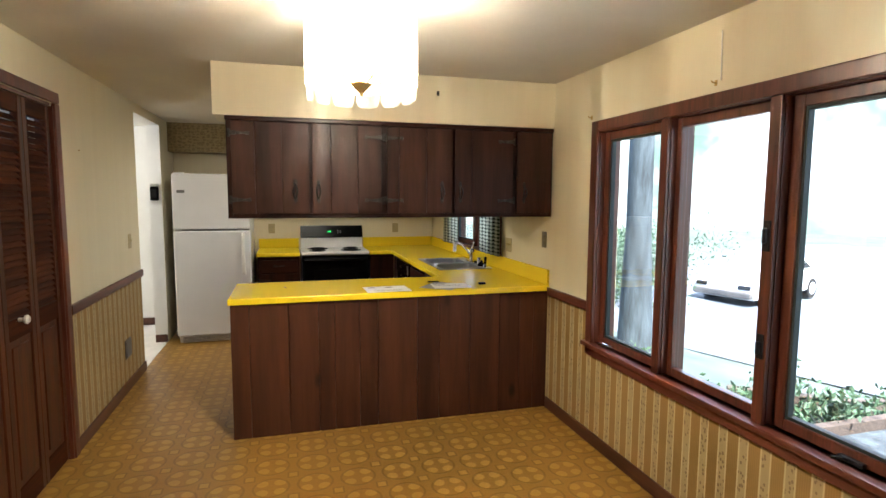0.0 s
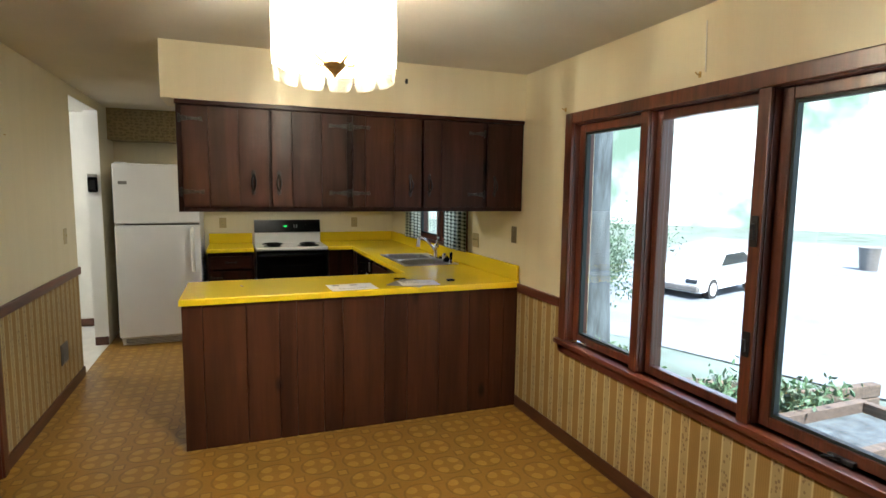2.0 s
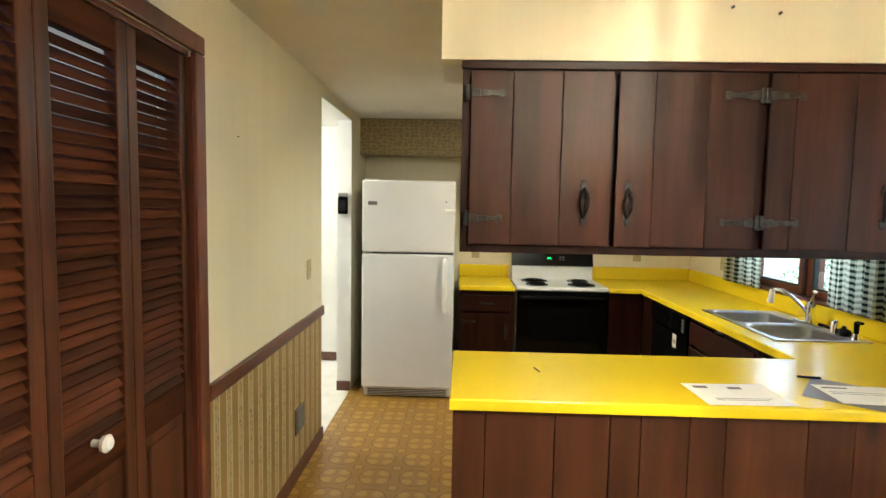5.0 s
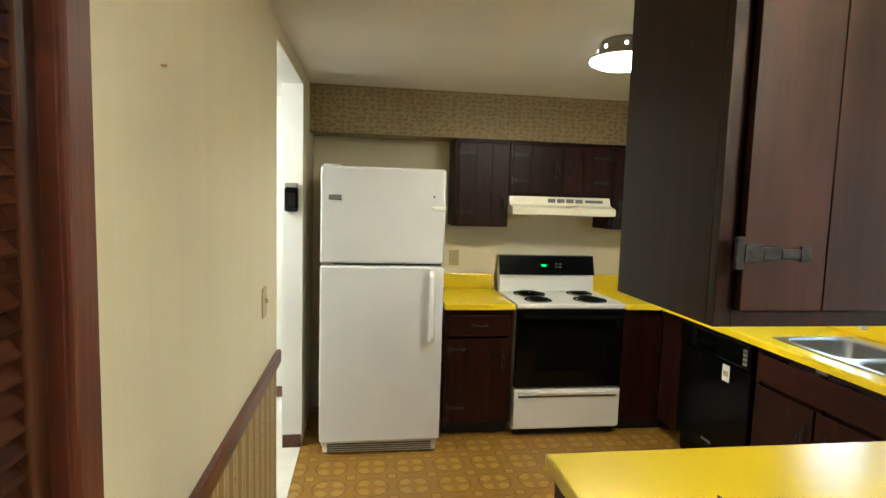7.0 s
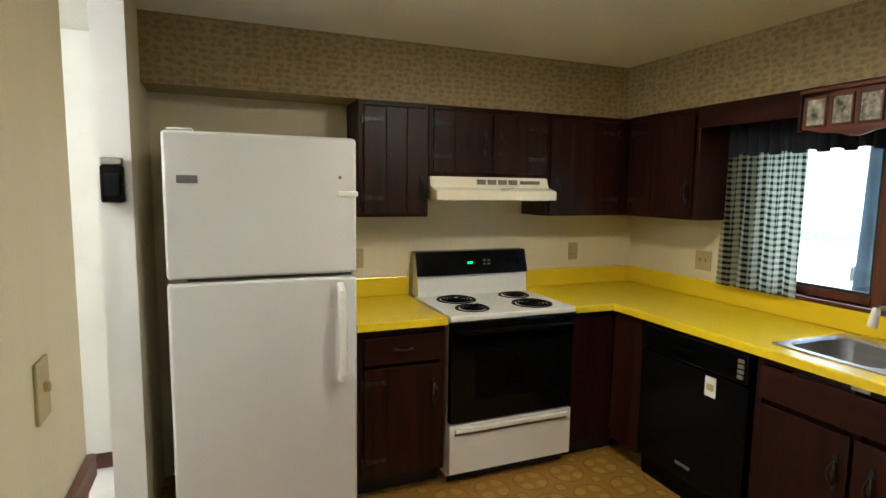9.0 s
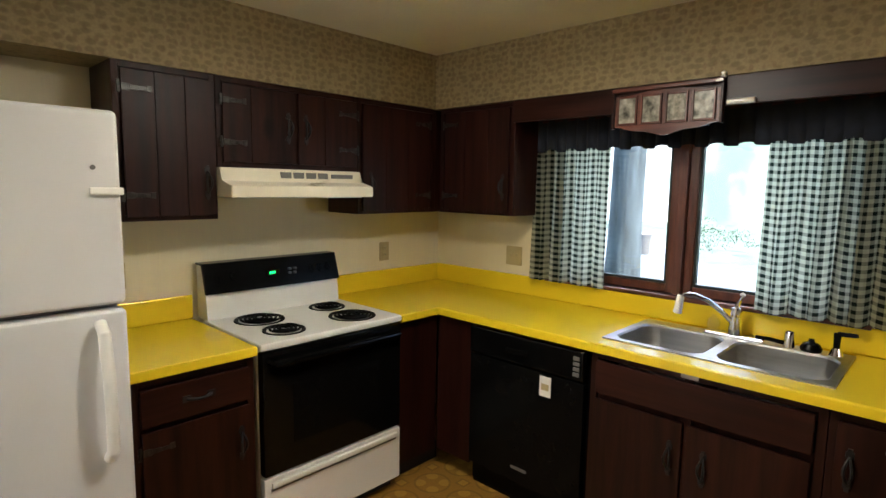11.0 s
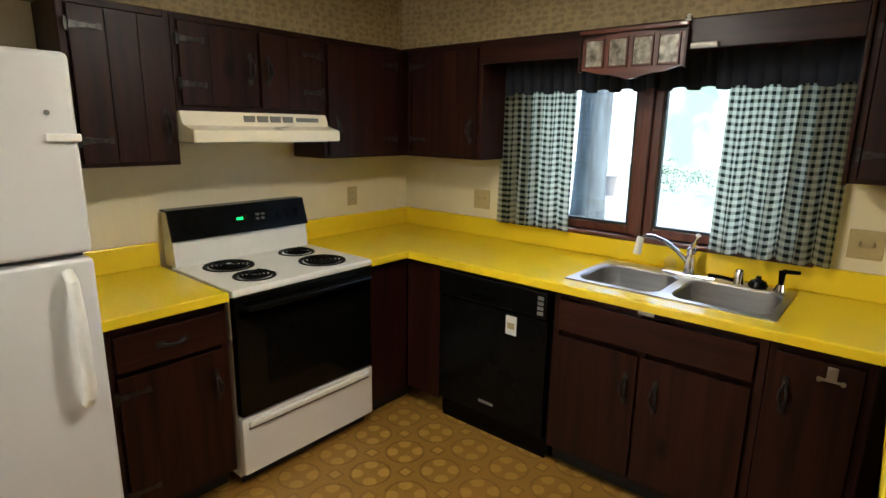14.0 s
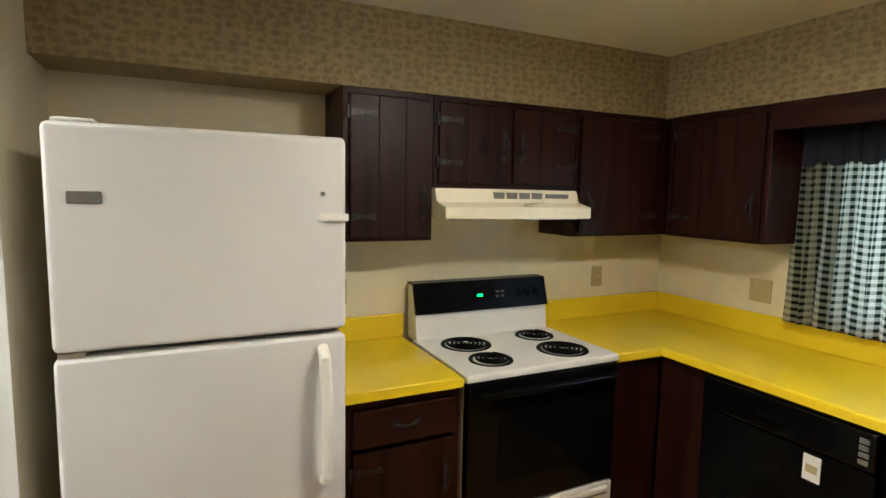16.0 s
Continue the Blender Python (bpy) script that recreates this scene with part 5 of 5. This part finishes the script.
part("finial", lathe(bmesh.new(), (CX, CY, 1.93), [(0.0, 0), (0.008, 0.003), (0.010, 0.012), (0.016, 0.018), (0.034, 0.035), (0.040, 0.046), (0.012, 0.052), (0.010, 0.07)], 24), M_BRASS, ch)
NP = 12
RC = 0.185
bm = bmesh.new()
for k in range(NP):
    a = 2 * math.pi * k / NP
    tube(bm, (CX, CY, 2.235), (CX + RC * math.cos(a), CY + RC * math.sin(a), 2.24), 0.004, n=6)
lathe(bm, (CX, CY, 2.24), [(RC - 0.006, -0.006), (RC + 0.002, -0.006), (RC + 0.002, 0.006), (RC - 0.006, 0.006)], 48)
part("ring", bm, M_BRASS, ch)
for k in range(NP):
    a = 2 * math.pi * (k + 0.5) / NP
    bm = bmesh.new()
    half, zt, zb_ = 0.047, 2.235, 1.918
    rows_ = []
    for j in range(13):
        v = j / 12
        z = zt + (zb_ - zt) * v
        w = half
        if v > 0.86:
            w = half * max(0.02, 1 - ((v - 0.86) / 0.15) ** 4) ** 0.25
        row = []
        for i in range(7):
            u = -1 + 2 * i / 6
            off = RC + 0.004 + 0.014 * (1 - u * u) + 0.004 * math.sin(v * 3)
            row.append(bm.verts.new((CX + off * math.cos(a) - w * u * math.sin(a), CY + off * math.sin(a) + w * u * math.cos(a), z)))
        rows_.append(row)
    foot = bmesh.new()
    tail = [[foot.verts.new(v.co) for v in row] for row in rows_[10:]]
    for mesh, band in ((bm, rows_[:11]), (foot, tail)):
        for p, q in zip(band, band[1:]):
            for i in range(6):
                mesh.faces.new((p[i], p[i + 1], q[i + 1], q[i]))
        bmesh.ops.delete(mesh, geom=[v for v in mesh.verts if not v.link_faces], context="VERTS")
        bmesh.ops.solidify(mesh, geom=mesh.faces[:], thickness=0.004)
    pane = part("glass_panel", bm, M_SHADE, ch, "lit frosted glass panel")
    part("foot", foot, M_CLEAR, pane, "rounded clear glass foot")
for k in range(5):
    a = 2 * math.pi * k / 5
    ex, ey = CX + 0.10 * math.cos(a), CY + 0.10 * math.sin(a)
    arm = part("arm", bent(bmesh.new(), [(CX, CY, 1.985), (CX + 0.05 * math.cos(a), CY + 0.05 * math.sin(a), 1.972), (CX + 0.09 * math.cos(a), CY + 0.09 * math.sin(a), 1.99), (ex, ey, 2.02)], 0.005, 8), M_BRASS, ch)
    part("bulb", lathe(bmesh.new(), (ex, ey, 2.02), [(0.010, 0), (0.012, 0.02), (0.022, 0.045), (0.020, 0.07), (0.008, 0.095), (0.0, 0.10)], 16), M_BULB, arm, "lit clear bulb")
lamp = new("chandelier_light", bpy.data.lights.new("chandelier_light", "POINT"))
lamp.data.energy, lamp.data.color, lamp.data.shadow_soft_size = 33, (1.0, 0.86, 0.66), 0.02
lamp.location = (CX, CY, 2.10)

# ---- kitchen ceiling light ----
KX, KY = 0.31, 5.08
kl = thing("ceiling_light", (KX, KY, CEIL - 0.10), "round flush ceiling light with opal glass and chrome rim", "ceiling light")
part("base", lathe(bmesh.new(), (KX, KY, CEIL), [(0.0, -0.001), (0.118, -0.001), (0.124, -0.010), (0.130, -0.066), (0.166, -0.074), (0.172, -0.080), (0.170, -0.086), (0.150, -0.088)], 40), M_NICKEL, kl, "satin nickel pan")
# no openings here: glowing discs stand in for light through the pan's cutouts
for k in range(8):
    a = 2 * math.pi * (k + 0.4) / 8
    ux, uy = math.cos(a), math.sin(a)
    part("vent", tube(bmesh.new(), (KX + 0.118 * ux, KY + 0.118 * uy, CEIL - 0.038), (KX + 0.1278 * ux, KY + 0.1278 * uy, CEIL - 0.038), 0.0075, n=14), M_DISC, kl, "glowing disc for light leaving the pan")
part("shade", lathe(bmesh.new(), (KX, KY, CEIL), [(0.165, -0.084), (0.163, -0.094), (0.14, -0.106), (0.08, -0.116), (0.0, -0.120)], 40), M_DISC, kl, "lit opal glass bowl")
lamp = new("ceiling_light_glow", bpy.data.lights.new("ceiling_light_glow", "AREA"))
lamp.data.shape, lamp.data.size = "DISK", 0.26
lamp.data.energy, lamp.data.color = 2.6, (1.0, 0.86, 0.64)
lamp.location = (KX, KY, CEIL - 0.136)
# unseen fixture and lamp, added to brighten the hall
hl = thing("ceiling_light", (-2.3, 5.6, CEIL - 0.06), "unseen white ceiling light added to brighten the hall", "ceiling light")
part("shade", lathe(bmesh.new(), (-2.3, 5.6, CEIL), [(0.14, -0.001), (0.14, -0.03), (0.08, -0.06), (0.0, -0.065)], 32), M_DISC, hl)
lamp = new("hall_fill_light", bpy.data.lights.new("hall_fill_light", "POINT"))
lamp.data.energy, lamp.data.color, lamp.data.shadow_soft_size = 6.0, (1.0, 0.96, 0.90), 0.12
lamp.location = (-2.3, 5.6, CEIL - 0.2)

# ---- papers and small things on the peninsula ----
def sheet(name, cx, cy, w, d, turn, label, z=TOP + 0.001, mat=M_PAPER, lines=()):
    ob = thing(name, (cx, cy, z), label, "paper")
    def put(nm, x0, x1, y0, y1, za, zb, mt):
        b2 = bx(x0, x1, y0, y1, za, zb)
        bmesh.ops.transform(b2, matrix=Matrix.Translation((cx, cy, z)) @ Matrix.Rotation(radians(turn), 4, "Z"), verts=b2.verts)
        return part(nm, b2, mt, ob)
    put("page", -w / 2, w / 2, -d / 2, d / 2, 0, 0.0012, mat)
    for x0, x1, y0, y1 in lines:
        put("print", x0, x1, y0, y1, 0.0013, 0.0017, M_INK)
    return ob

sheet("flyer", 0.64, 3.50, 0.30, 0.22, 2, "white printed flyer lying on the yellow worktop", lines=((-0.12, -0.07, 0.06, 0.085), (0.0, 0.05, 0.05, 0.075), (-0.10, 0.10, -0.05, -0.046), (-0.10, 0.08, -0.065, -0.061)))
cb = sheet("clipboard", 1.05, 3.54, 0.24, 0.28, -38, "dark clipboard under white papers on the worktop", mat=M_GREYM)
sheet("form", 1.10, 3.52, 0.26, 0.20, -4, "white paper form on the clipboard", z=TOP + 0.0032, lines=((-0.11, -0.02, 0.06, 0.075), (-0.11, 0.09, 0.02, 0.024), (-0.11, 0.09, 0.0, 0.004)))
solo("key_fob", bx(1.32, 1.375, 3.525, 3.555, TOP + 0.001, TOP + 0.014, bevel=0.005), M_BLACK, "small black key fob on the worktop", "key fob")
solo("pen", tube(bmesh.new(), (0.985, 3.72, TOP + 0.006), (1.065, 3.705, TOP + 0.006), 0.005, n=16), M_BLACK, "dark pen lying on the worktop", "pen")
# thin bar that stands in for a brown scratch on the worktop
solo("sliver", tube(bmesh.new(), (-0.040, 3.757, TOP + 0.003), (-0.026, 3.702, TOP + 0.003), 0.0025, n=16), M_TRIM, "thin brown bar for a scratch on the yellow worktop", "sliver")
bm = tube(bmesh.new(), (W, 3.769, 1.828), (W + 0.010, 3.769, 1.828), 0.0026, n=12)
solo("nail", bm, M_BRASS, "small bent nail in the cream papered wall", "nail")
# picture hooks and brackets left on the paper
bm = tube(bmesh.new(), (0.955, 3.358, 2.223), (0.955, 3.340, 2.223), 0.006)
box(bm, 0.947, 0.963, 3.336, 3.342, 2.206, 2.236, bevel=0.002)
solo("wall_hook", bm, M_IRON, "small dark hook on the soffit", "hook")
for yy, zz in ((2.87, 2.04), (1.86, 2.055), (0.82, 2.05)):
    bm = bx(E - 0.004, E - 0.0005, yy - 0.007, yy + 0.007, zz - 0.013, zz + 0.013, bevel=0.001)
    bent(bm, [(E - 0.004, yy, zz), (E - 0.020, yy, zz), (E - 0.028, yy, zz + 0.009)], 0.0028, 8)
    solo("curtain_bracket", bm, M_BRASS, "small brass curtain rod bracket still fixed above the window", "bracket", "curtain brackets")

for xx, zz in ((0.483, 2.195), (0.629, 2.178)):
    solo("nail", tube(bmesh.new(), (xx, 3.358, zz), (xx, 3.348, zz), 0.004, n=10), M_IRON, "small dark nail in the cream papered soffit", "nail", "soffit nails")
solo("cord", bent(bmesh.new(), [(E - 0.004, 1.83, 2.06), (E - 0.004, 1.833, 2.15), (E - 0.004, 1.837, 2.27)], 0.0025, 8), M_PLASTIC, "thin cream cord stub hanging above the window", "cord")

# ---- outside ----
M_GRASS = material("dry_lawn", (0.12, 0.16, 0.135), 0.9, var=0.25, scale=0.8, bump=0.6, bump_scale=30)
M_DRIVE = material("pale_concrete_drive", (0.170, 0.195, 0.215), 0.85, var=0.14, scale=0.7, bump=0.3, bump_scale=60)
M_BARK = material("grey_bark", (0.085, 0.105, 0.115), 0.9, var=0.3, scale=3, bump=1.0, bump_scale=14, stretch=(3, 3, 0.5))
M_LEAF = material("leaf_green", (0.10, 0.19, 0.095), 0.6, var=0.3, scale=3, island=0.3)
M_CAR = material("white_car_paint", (0.72, 0.72, 0.72), 0.2, var=0.02, coat=0.6)
M_TYRE = material("tyre_rubber", (0.02, 0.02, 0.02), 0.8, var=0.1)
M_TIMBER = material("weathered_timber", (0.12, 0.09, 0.07), 0.85, var=0.3, scale=3, bump=0.4, bump_scale=20, stretch=GRAIN_Y)
M_CARGLASS = material("tinted_car_glass", (0.03, 0.035, 0.04), 0.06, var=0.05)


def land(x, y):
    d = max(0.0, x - 3.0)
    return -0.55 - 1.25 * (1 - math.exp(-(d / 7.0) ** 1.4)) + 0.05 * math.sin(0.3 * x + 0.2 * y)


def terrain():
    bm = bmesh.new()
    xs = [1.97 + 1.2 * k for k in range(40)] + [60, 90, 150, 300, 700]
    ys = [-700, -300, -120] + [-60 + 3.0 * k for k in range(52)] + [120, 300, 700]
    g = [[bm.verts.new((x, y, land(x, y))) for y in ys] for x in xs]
    for i in range(len(xs) - 1):
        for j in range(len(ys) - 1):
            bm.faces.new((g[i][j], g[i + 1][j], g[i + 1][j + 1], g[i][j + 1]))
    lo = [bm.verts.new((x, y, -0.6)) for x, y in ((-700, -700), (1.97, -700), (1.97, 700), (-700, 700))]
    bm.faces.new(lo)
    return bm


structure("ground", terrain(), M_GRASS)
bm = bmesh.new()
rows_ = []
for k in range(40):
    s = k / 39
    x = 6.5 + 32 * s
    yc = 6.5 + 20 * s
    rows_.append([bm.verts.new((x + dx, yc + dy, land(x + dx, yc + dy) + 0.02)) for dx, dy in ((1.6 * 1.6, -2.7 * 1.6), (0, 0), (-1.6 * 2.2, 2.7 * 2.2))])
for p, q in zip(rows_, rows_[1:]):
    for i in range(2):
        bm.faces.new((p[i], p[i + 1], q[i + 1], q[i]))
structure("road_drive", bm, M_DRIVE)


def far_woods():
    """Glowing backdrop: pale haze and sunlit woods painted as emission, brightening the rooms."""
    m = bpy.data.materials.new("glowing_backdrop_woods")
    m.use_nodes = True
    nt = m.node_tree
    tc = nt.nodes.new("ShaderNodeTexCoord")
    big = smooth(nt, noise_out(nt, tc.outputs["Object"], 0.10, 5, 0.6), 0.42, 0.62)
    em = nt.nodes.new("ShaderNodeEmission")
    # bright haze and green are emission colours, not lit by the sun
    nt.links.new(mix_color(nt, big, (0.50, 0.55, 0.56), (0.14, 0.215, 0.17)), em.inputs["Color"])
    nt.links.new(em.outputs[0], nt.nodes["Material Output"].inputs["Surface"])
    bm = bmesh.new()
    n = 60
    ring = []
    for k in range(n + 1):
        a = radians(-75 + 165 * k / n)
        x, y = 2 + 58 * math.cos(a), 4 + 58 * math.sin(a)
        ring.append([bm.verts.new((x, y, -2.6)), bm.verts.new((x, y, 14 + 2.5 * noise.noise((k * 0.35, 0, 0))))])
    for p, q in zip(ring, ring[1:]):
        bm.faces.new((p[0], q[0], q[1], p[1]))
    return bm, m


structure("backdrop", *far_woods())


def leaf_cloud(rnd, n, spread, size, mat, name, parent, centre):
    """Many small folded leaves scattered in clumps."""
    verts, faces = [], []
    clumps = [(Vector((rnd.gauss(0, 1), rnd.gauss(0, 1), rnd.gauss(0, 0.8))), rnd.uniform(0.25, 0.5)) for _ in range(max(6, n // 60))]
    for _ in range(n):
        c, s = rnd.choice(clumps)
        p = c + Vector((rnd.gauss(0, s), rnd.gauss(0, s), rnd.gauss(0, s)))
        p = Vector((p.x * spread[0], p.y * spread[1], p.z * spread[2])) * 0.55 + Vector(centre)
        q = Euler((rnd.uniform(0, 6.3), rnd.uniform(0, 6.3), rnd.uniform(0, 6.3))).to_matrix()
        l = size * rnd.uniform(0.6, 1.3)
        b = len(verts)
        verts += [tuple(p + q @ Vector(v)) for v in ((-l, 0, 0), (0, -l * 0.45, l * 0.12), (l, 0, 0), (0, l * 0.45, l * 0.12))]
        faces += [(b, b + 1, b + 2), (b, b + 2, b + 3)]
    me = bpy.data.meshes.new(name)
    me.from_pydata(verts, [], faces)
    me.materials.append(mat)
    ob = new(name, me)
    return attach(ob, parent)


def tree(x, y, r, h, seed, label, crown, leaves=2500, lean=0.0):
    rnd = random.Random(seed)
    z = land(x, y)
    t = thing("tree", (x, y, z), label, "tree")
    bm = bmesh.new()
    pts = [(x + lean * k / 8 + 0.04 * math.sin(k + seed), y + 0.04 * math.cos(1.3 * k), z - 0.1 + h * k / 8) for k in range(9)]
    bent(bm, pts, [r * (1.35 if k == 0 else 1.0 - 0.07 * k) for k in range(9)], 14)
    for k in range(7):
        a = rnd.uniform(0, 6.28)
        b = Vector(pts[4 + k % 4])
        l = h * rnd.uniform(0.2, 0.35)
        bent(bm, [b, b + Vector((math.cos(a) * l * 0.4, math.sin(a) * l * 0.4, l * 0.35)), b + Vector((math.cos(a) * l, math.sin(a) * l, l * 0.8))], [r * 0.35, r * 0.22, r * 0.06], 8)
    part("trunk", bm, M_BARK, t)
    leaf_cloud(rnd, leaves, crown, 0.16, M_LEAF, "crown", t, (x + lean, y, z + h * 0.95))
    return t


def shrub(x, y, s, seed, n=420, z=None):
    t = thing("shrub", (x, y, land(x, y) if z is None else z), "leafy green shrub beside the house", "shrub", "garden shrubs")
    rnd = random.Random(seed)
    bm = bmesh.new()
    base = t.location
    for k in range(5):
        a = rnd.uniform(0, 6.28)
        bent(bm, [base, base + Vector((math.cos(a) * s * 0.2, math.sin(a) * s * 0.2, s * 0.35)), base + Vector((math.cos(a) * s * 0.45, math.sin(a) * s * 0.45, s * 0.75))], [0.012, 0.009, 0.004], 6)
    part("stem", bm, M_BARK, t)
    leaf_cloud(rnd, n, (s, s, s * 0.55), 0.045 * (0.6 + s * 0.5), M_LEAF, "foliage", t, base + Vector((0, 0, s * 0.5)))
    return t


tree(5.05, 6.86, 0.20, 15.0, 2, "tall straight tree trunk close outside the window", (3.5, 3.5, 1.8), 2500)
tree(9.5, 24.0, 0.25, 8.0, 9, "leafy tree beside the lawn", (4, 4, 3.2), 3000)
for k, (x, y, s) in enumerate(((8.2, 11.6, 1.0), (9.0, 12.4, 1.2), (9.9, 13.6, 1.3), (10.6, 15.0, 1.5), (11.6, 16.6, 1.6), (13.0, 18.6, 1.8), (14.5, 20.5, 2.0), (17.0, 22.0, 2.2), (8.0, 12.6, 1.2), (31, 14.0, 1.6))):
    shrub(x, y, s, 20 + k, 900)
for k, (x, y, s) in enumerate(((3.9, 3.25, 0.5), (4.2, 3.6, 0.55), (4.4, 3.2, 0.5), (3.7, 3.6, 0.5), (4.7, 3.4, 0.5), (3.6, 2.9, 0.45))):
    shrub(x, y, s, 50 + k, 420)

# retaining timbers and planter below the window
edg = thing("timber_edging", (5.2, 4.0, land(5.2, 4.0)), "low dark timber edging round the garden bed", "edging")
for p, q in (((4.3, 4.25), (5.25, 3.55)), ((5.25, 3.55), (6.1, 3.5))):
    for j in range(2):
        b2 = bx(-0.05, 0.05, 0, (Vector(q) - Vector(p)).length, -0.065, 0.065, bevel=0.01)
        ang = math.atan2(-(q[0] - p[0]), q[1] - p[1])
        bmesh.ops.transform(b2, matrix=Matrix.Translation((p[0], p[1], -0.575 + 0.14 * j)) @ Matrix.Rotation(ang, 4, "Z"), verts=b2.verts)
        part("timber", b2, M_TIMBER, edg)
    lo = bx(-0.045, 0.045, 0.02, (Vector(q) - Vector(p)).length - 0.02, -1.2, -0.64)
    bmesh.ops.transform(lo, matrix=Matrix.Translation((p[0], p[1], 0)) @ Matrix.Rotation(ang, 4, "Z"), verts=lo.verts)
    part("footing", lo, M_TIMBER, edg)
pl = thing("planter_box", (4.4, 2.65, land(4.4, 2.65)), "pale stone planter box below the window", "planter")
bm = bmesh.new()
z = land(4.4, 2.65)
for a in ((3.8, 5.0, 2.30, 2.38), (3.8, 5.0, 2.92, 3.0), (3.8, 3.88, 2.38, 2.92), (4.92, 5.0, 2.38, 2.92)):
    box(bm, *a, z - 0.05, z + 0.42, bevel=0.01)
part("wall", bm, M_TIMBER, pl)
part("soil", bx(3.88, 4.92, 2.38, 2.92, z, z + 0.33), M_BARK, pl)


def car(x, y, turn):
    c = thing("car", (0, 0, 0), "white sedan parked on the drive", "car")
    def prism(profile, w, mat, name, parent, inset=0.0, bevel=0.04):
        bm = bmesh.new()
        lo = [bm.verts.new((u, -w / 2 + inset * (v > 0.95), v)) for u, v in profile]
        hi = [bm.verts.new((u, w / 2 - inset * (v > 0.95), v)) for u, v in profile]
        bm.faces.new(lo)
        bm.faces.new(hi[::-1])
        n = len(profile)
        for k in range(n):
            bm.faces.new((lo[k], lo[(k + 1) % n], hi[(k + 1) % n], hi[k]))
        bmesh.ops.bevel(bm, geom=bm.edges[:], offset=bevel, segments=2, affect="EDGES")
        return part(name, bm, mat, parent)
    prism([(-2.2, 0.28), (2.15, 0.25), (2.25, 0.45), (2.2, 0.66), (1.2, 0.86), (0.9, 0.90), (-1.5, 0.93), (-2.2, 0.88), (-2.28, 0.5)], 1.72, M_CAR, "body", c)
    prism([(1.0, 0.88), (0.35, 1.32), (0.1, 1.38), (-0.9, 1.38), (-1.15, 1.33), (-1.75, 0.91)], 1.60, M_CAR, "roof", c, 0.14)
    for s in (-1, 1):
        bm = bmesh.new()
        bm.faces.new([bm.verts.new((u, s * (0.815 - (v - 0.95) * 0.30), v)) for u, v in ((0.8, 0.96), (0.32, 1.27), (-0.95, 1.29), (-1.4, 0.97))])
        bmesh.ops.solidify(bm, geom=bm.faces[:], thickness=0.02)
        part("side_window", bm, M_CARGLASS, c)
    for u in (1.38, -1.40):
        for s in (-1, 1):
            wh = part("wheel", tube(bmesh.new(), (u, s * 0.66, 0.31), (u, s * 0.87, 0.31), 0.31, n=28), M_TYRE, c, "black tyre")
            part("rim", tube(bmesh.new(), (u, s * 0.80, 0.31), (u, s * 0.885, 0.31), 0.205, 0.19, n=24), M_CAR, wh, "pale wheel cover")
    for s in (-1, 1):
        part("headlight", bx(2.14, 2.25, s * 0.62 - 0.17, s * 0.62 + 0.17, 0.54, 0.66, bevel=0.02), M_CARGLASS, c)
    part("bumper", bx(2.10, 2.33, -0.84, 0.84, 0.30, 0.48, bevel=0.04), M_GREYM, c, "dark front bumper")
    c.matrix_basis = Matrix.Translation((x, y, land(x, y) + 0.02)) @ Matrix.Rotation(radians(turn), 4, "Z")
    return c


car(14.1, 13.2, 198)
bn = thing("bin", (26.8, 16.0, land(26.8, 16.0)), "dark refuse bin at the end of the drive", "bin")
part("body", lathe(bmesh.new(), (26.8, 16.0, land(26.8, 16.0)), [(0.0, 0.0), (0.34, 0.0), (0.42, 1.0), (0.44, 1.02), (0.44, 1.08), (0.0, 1.14)], 20), M_GREYM, bn)
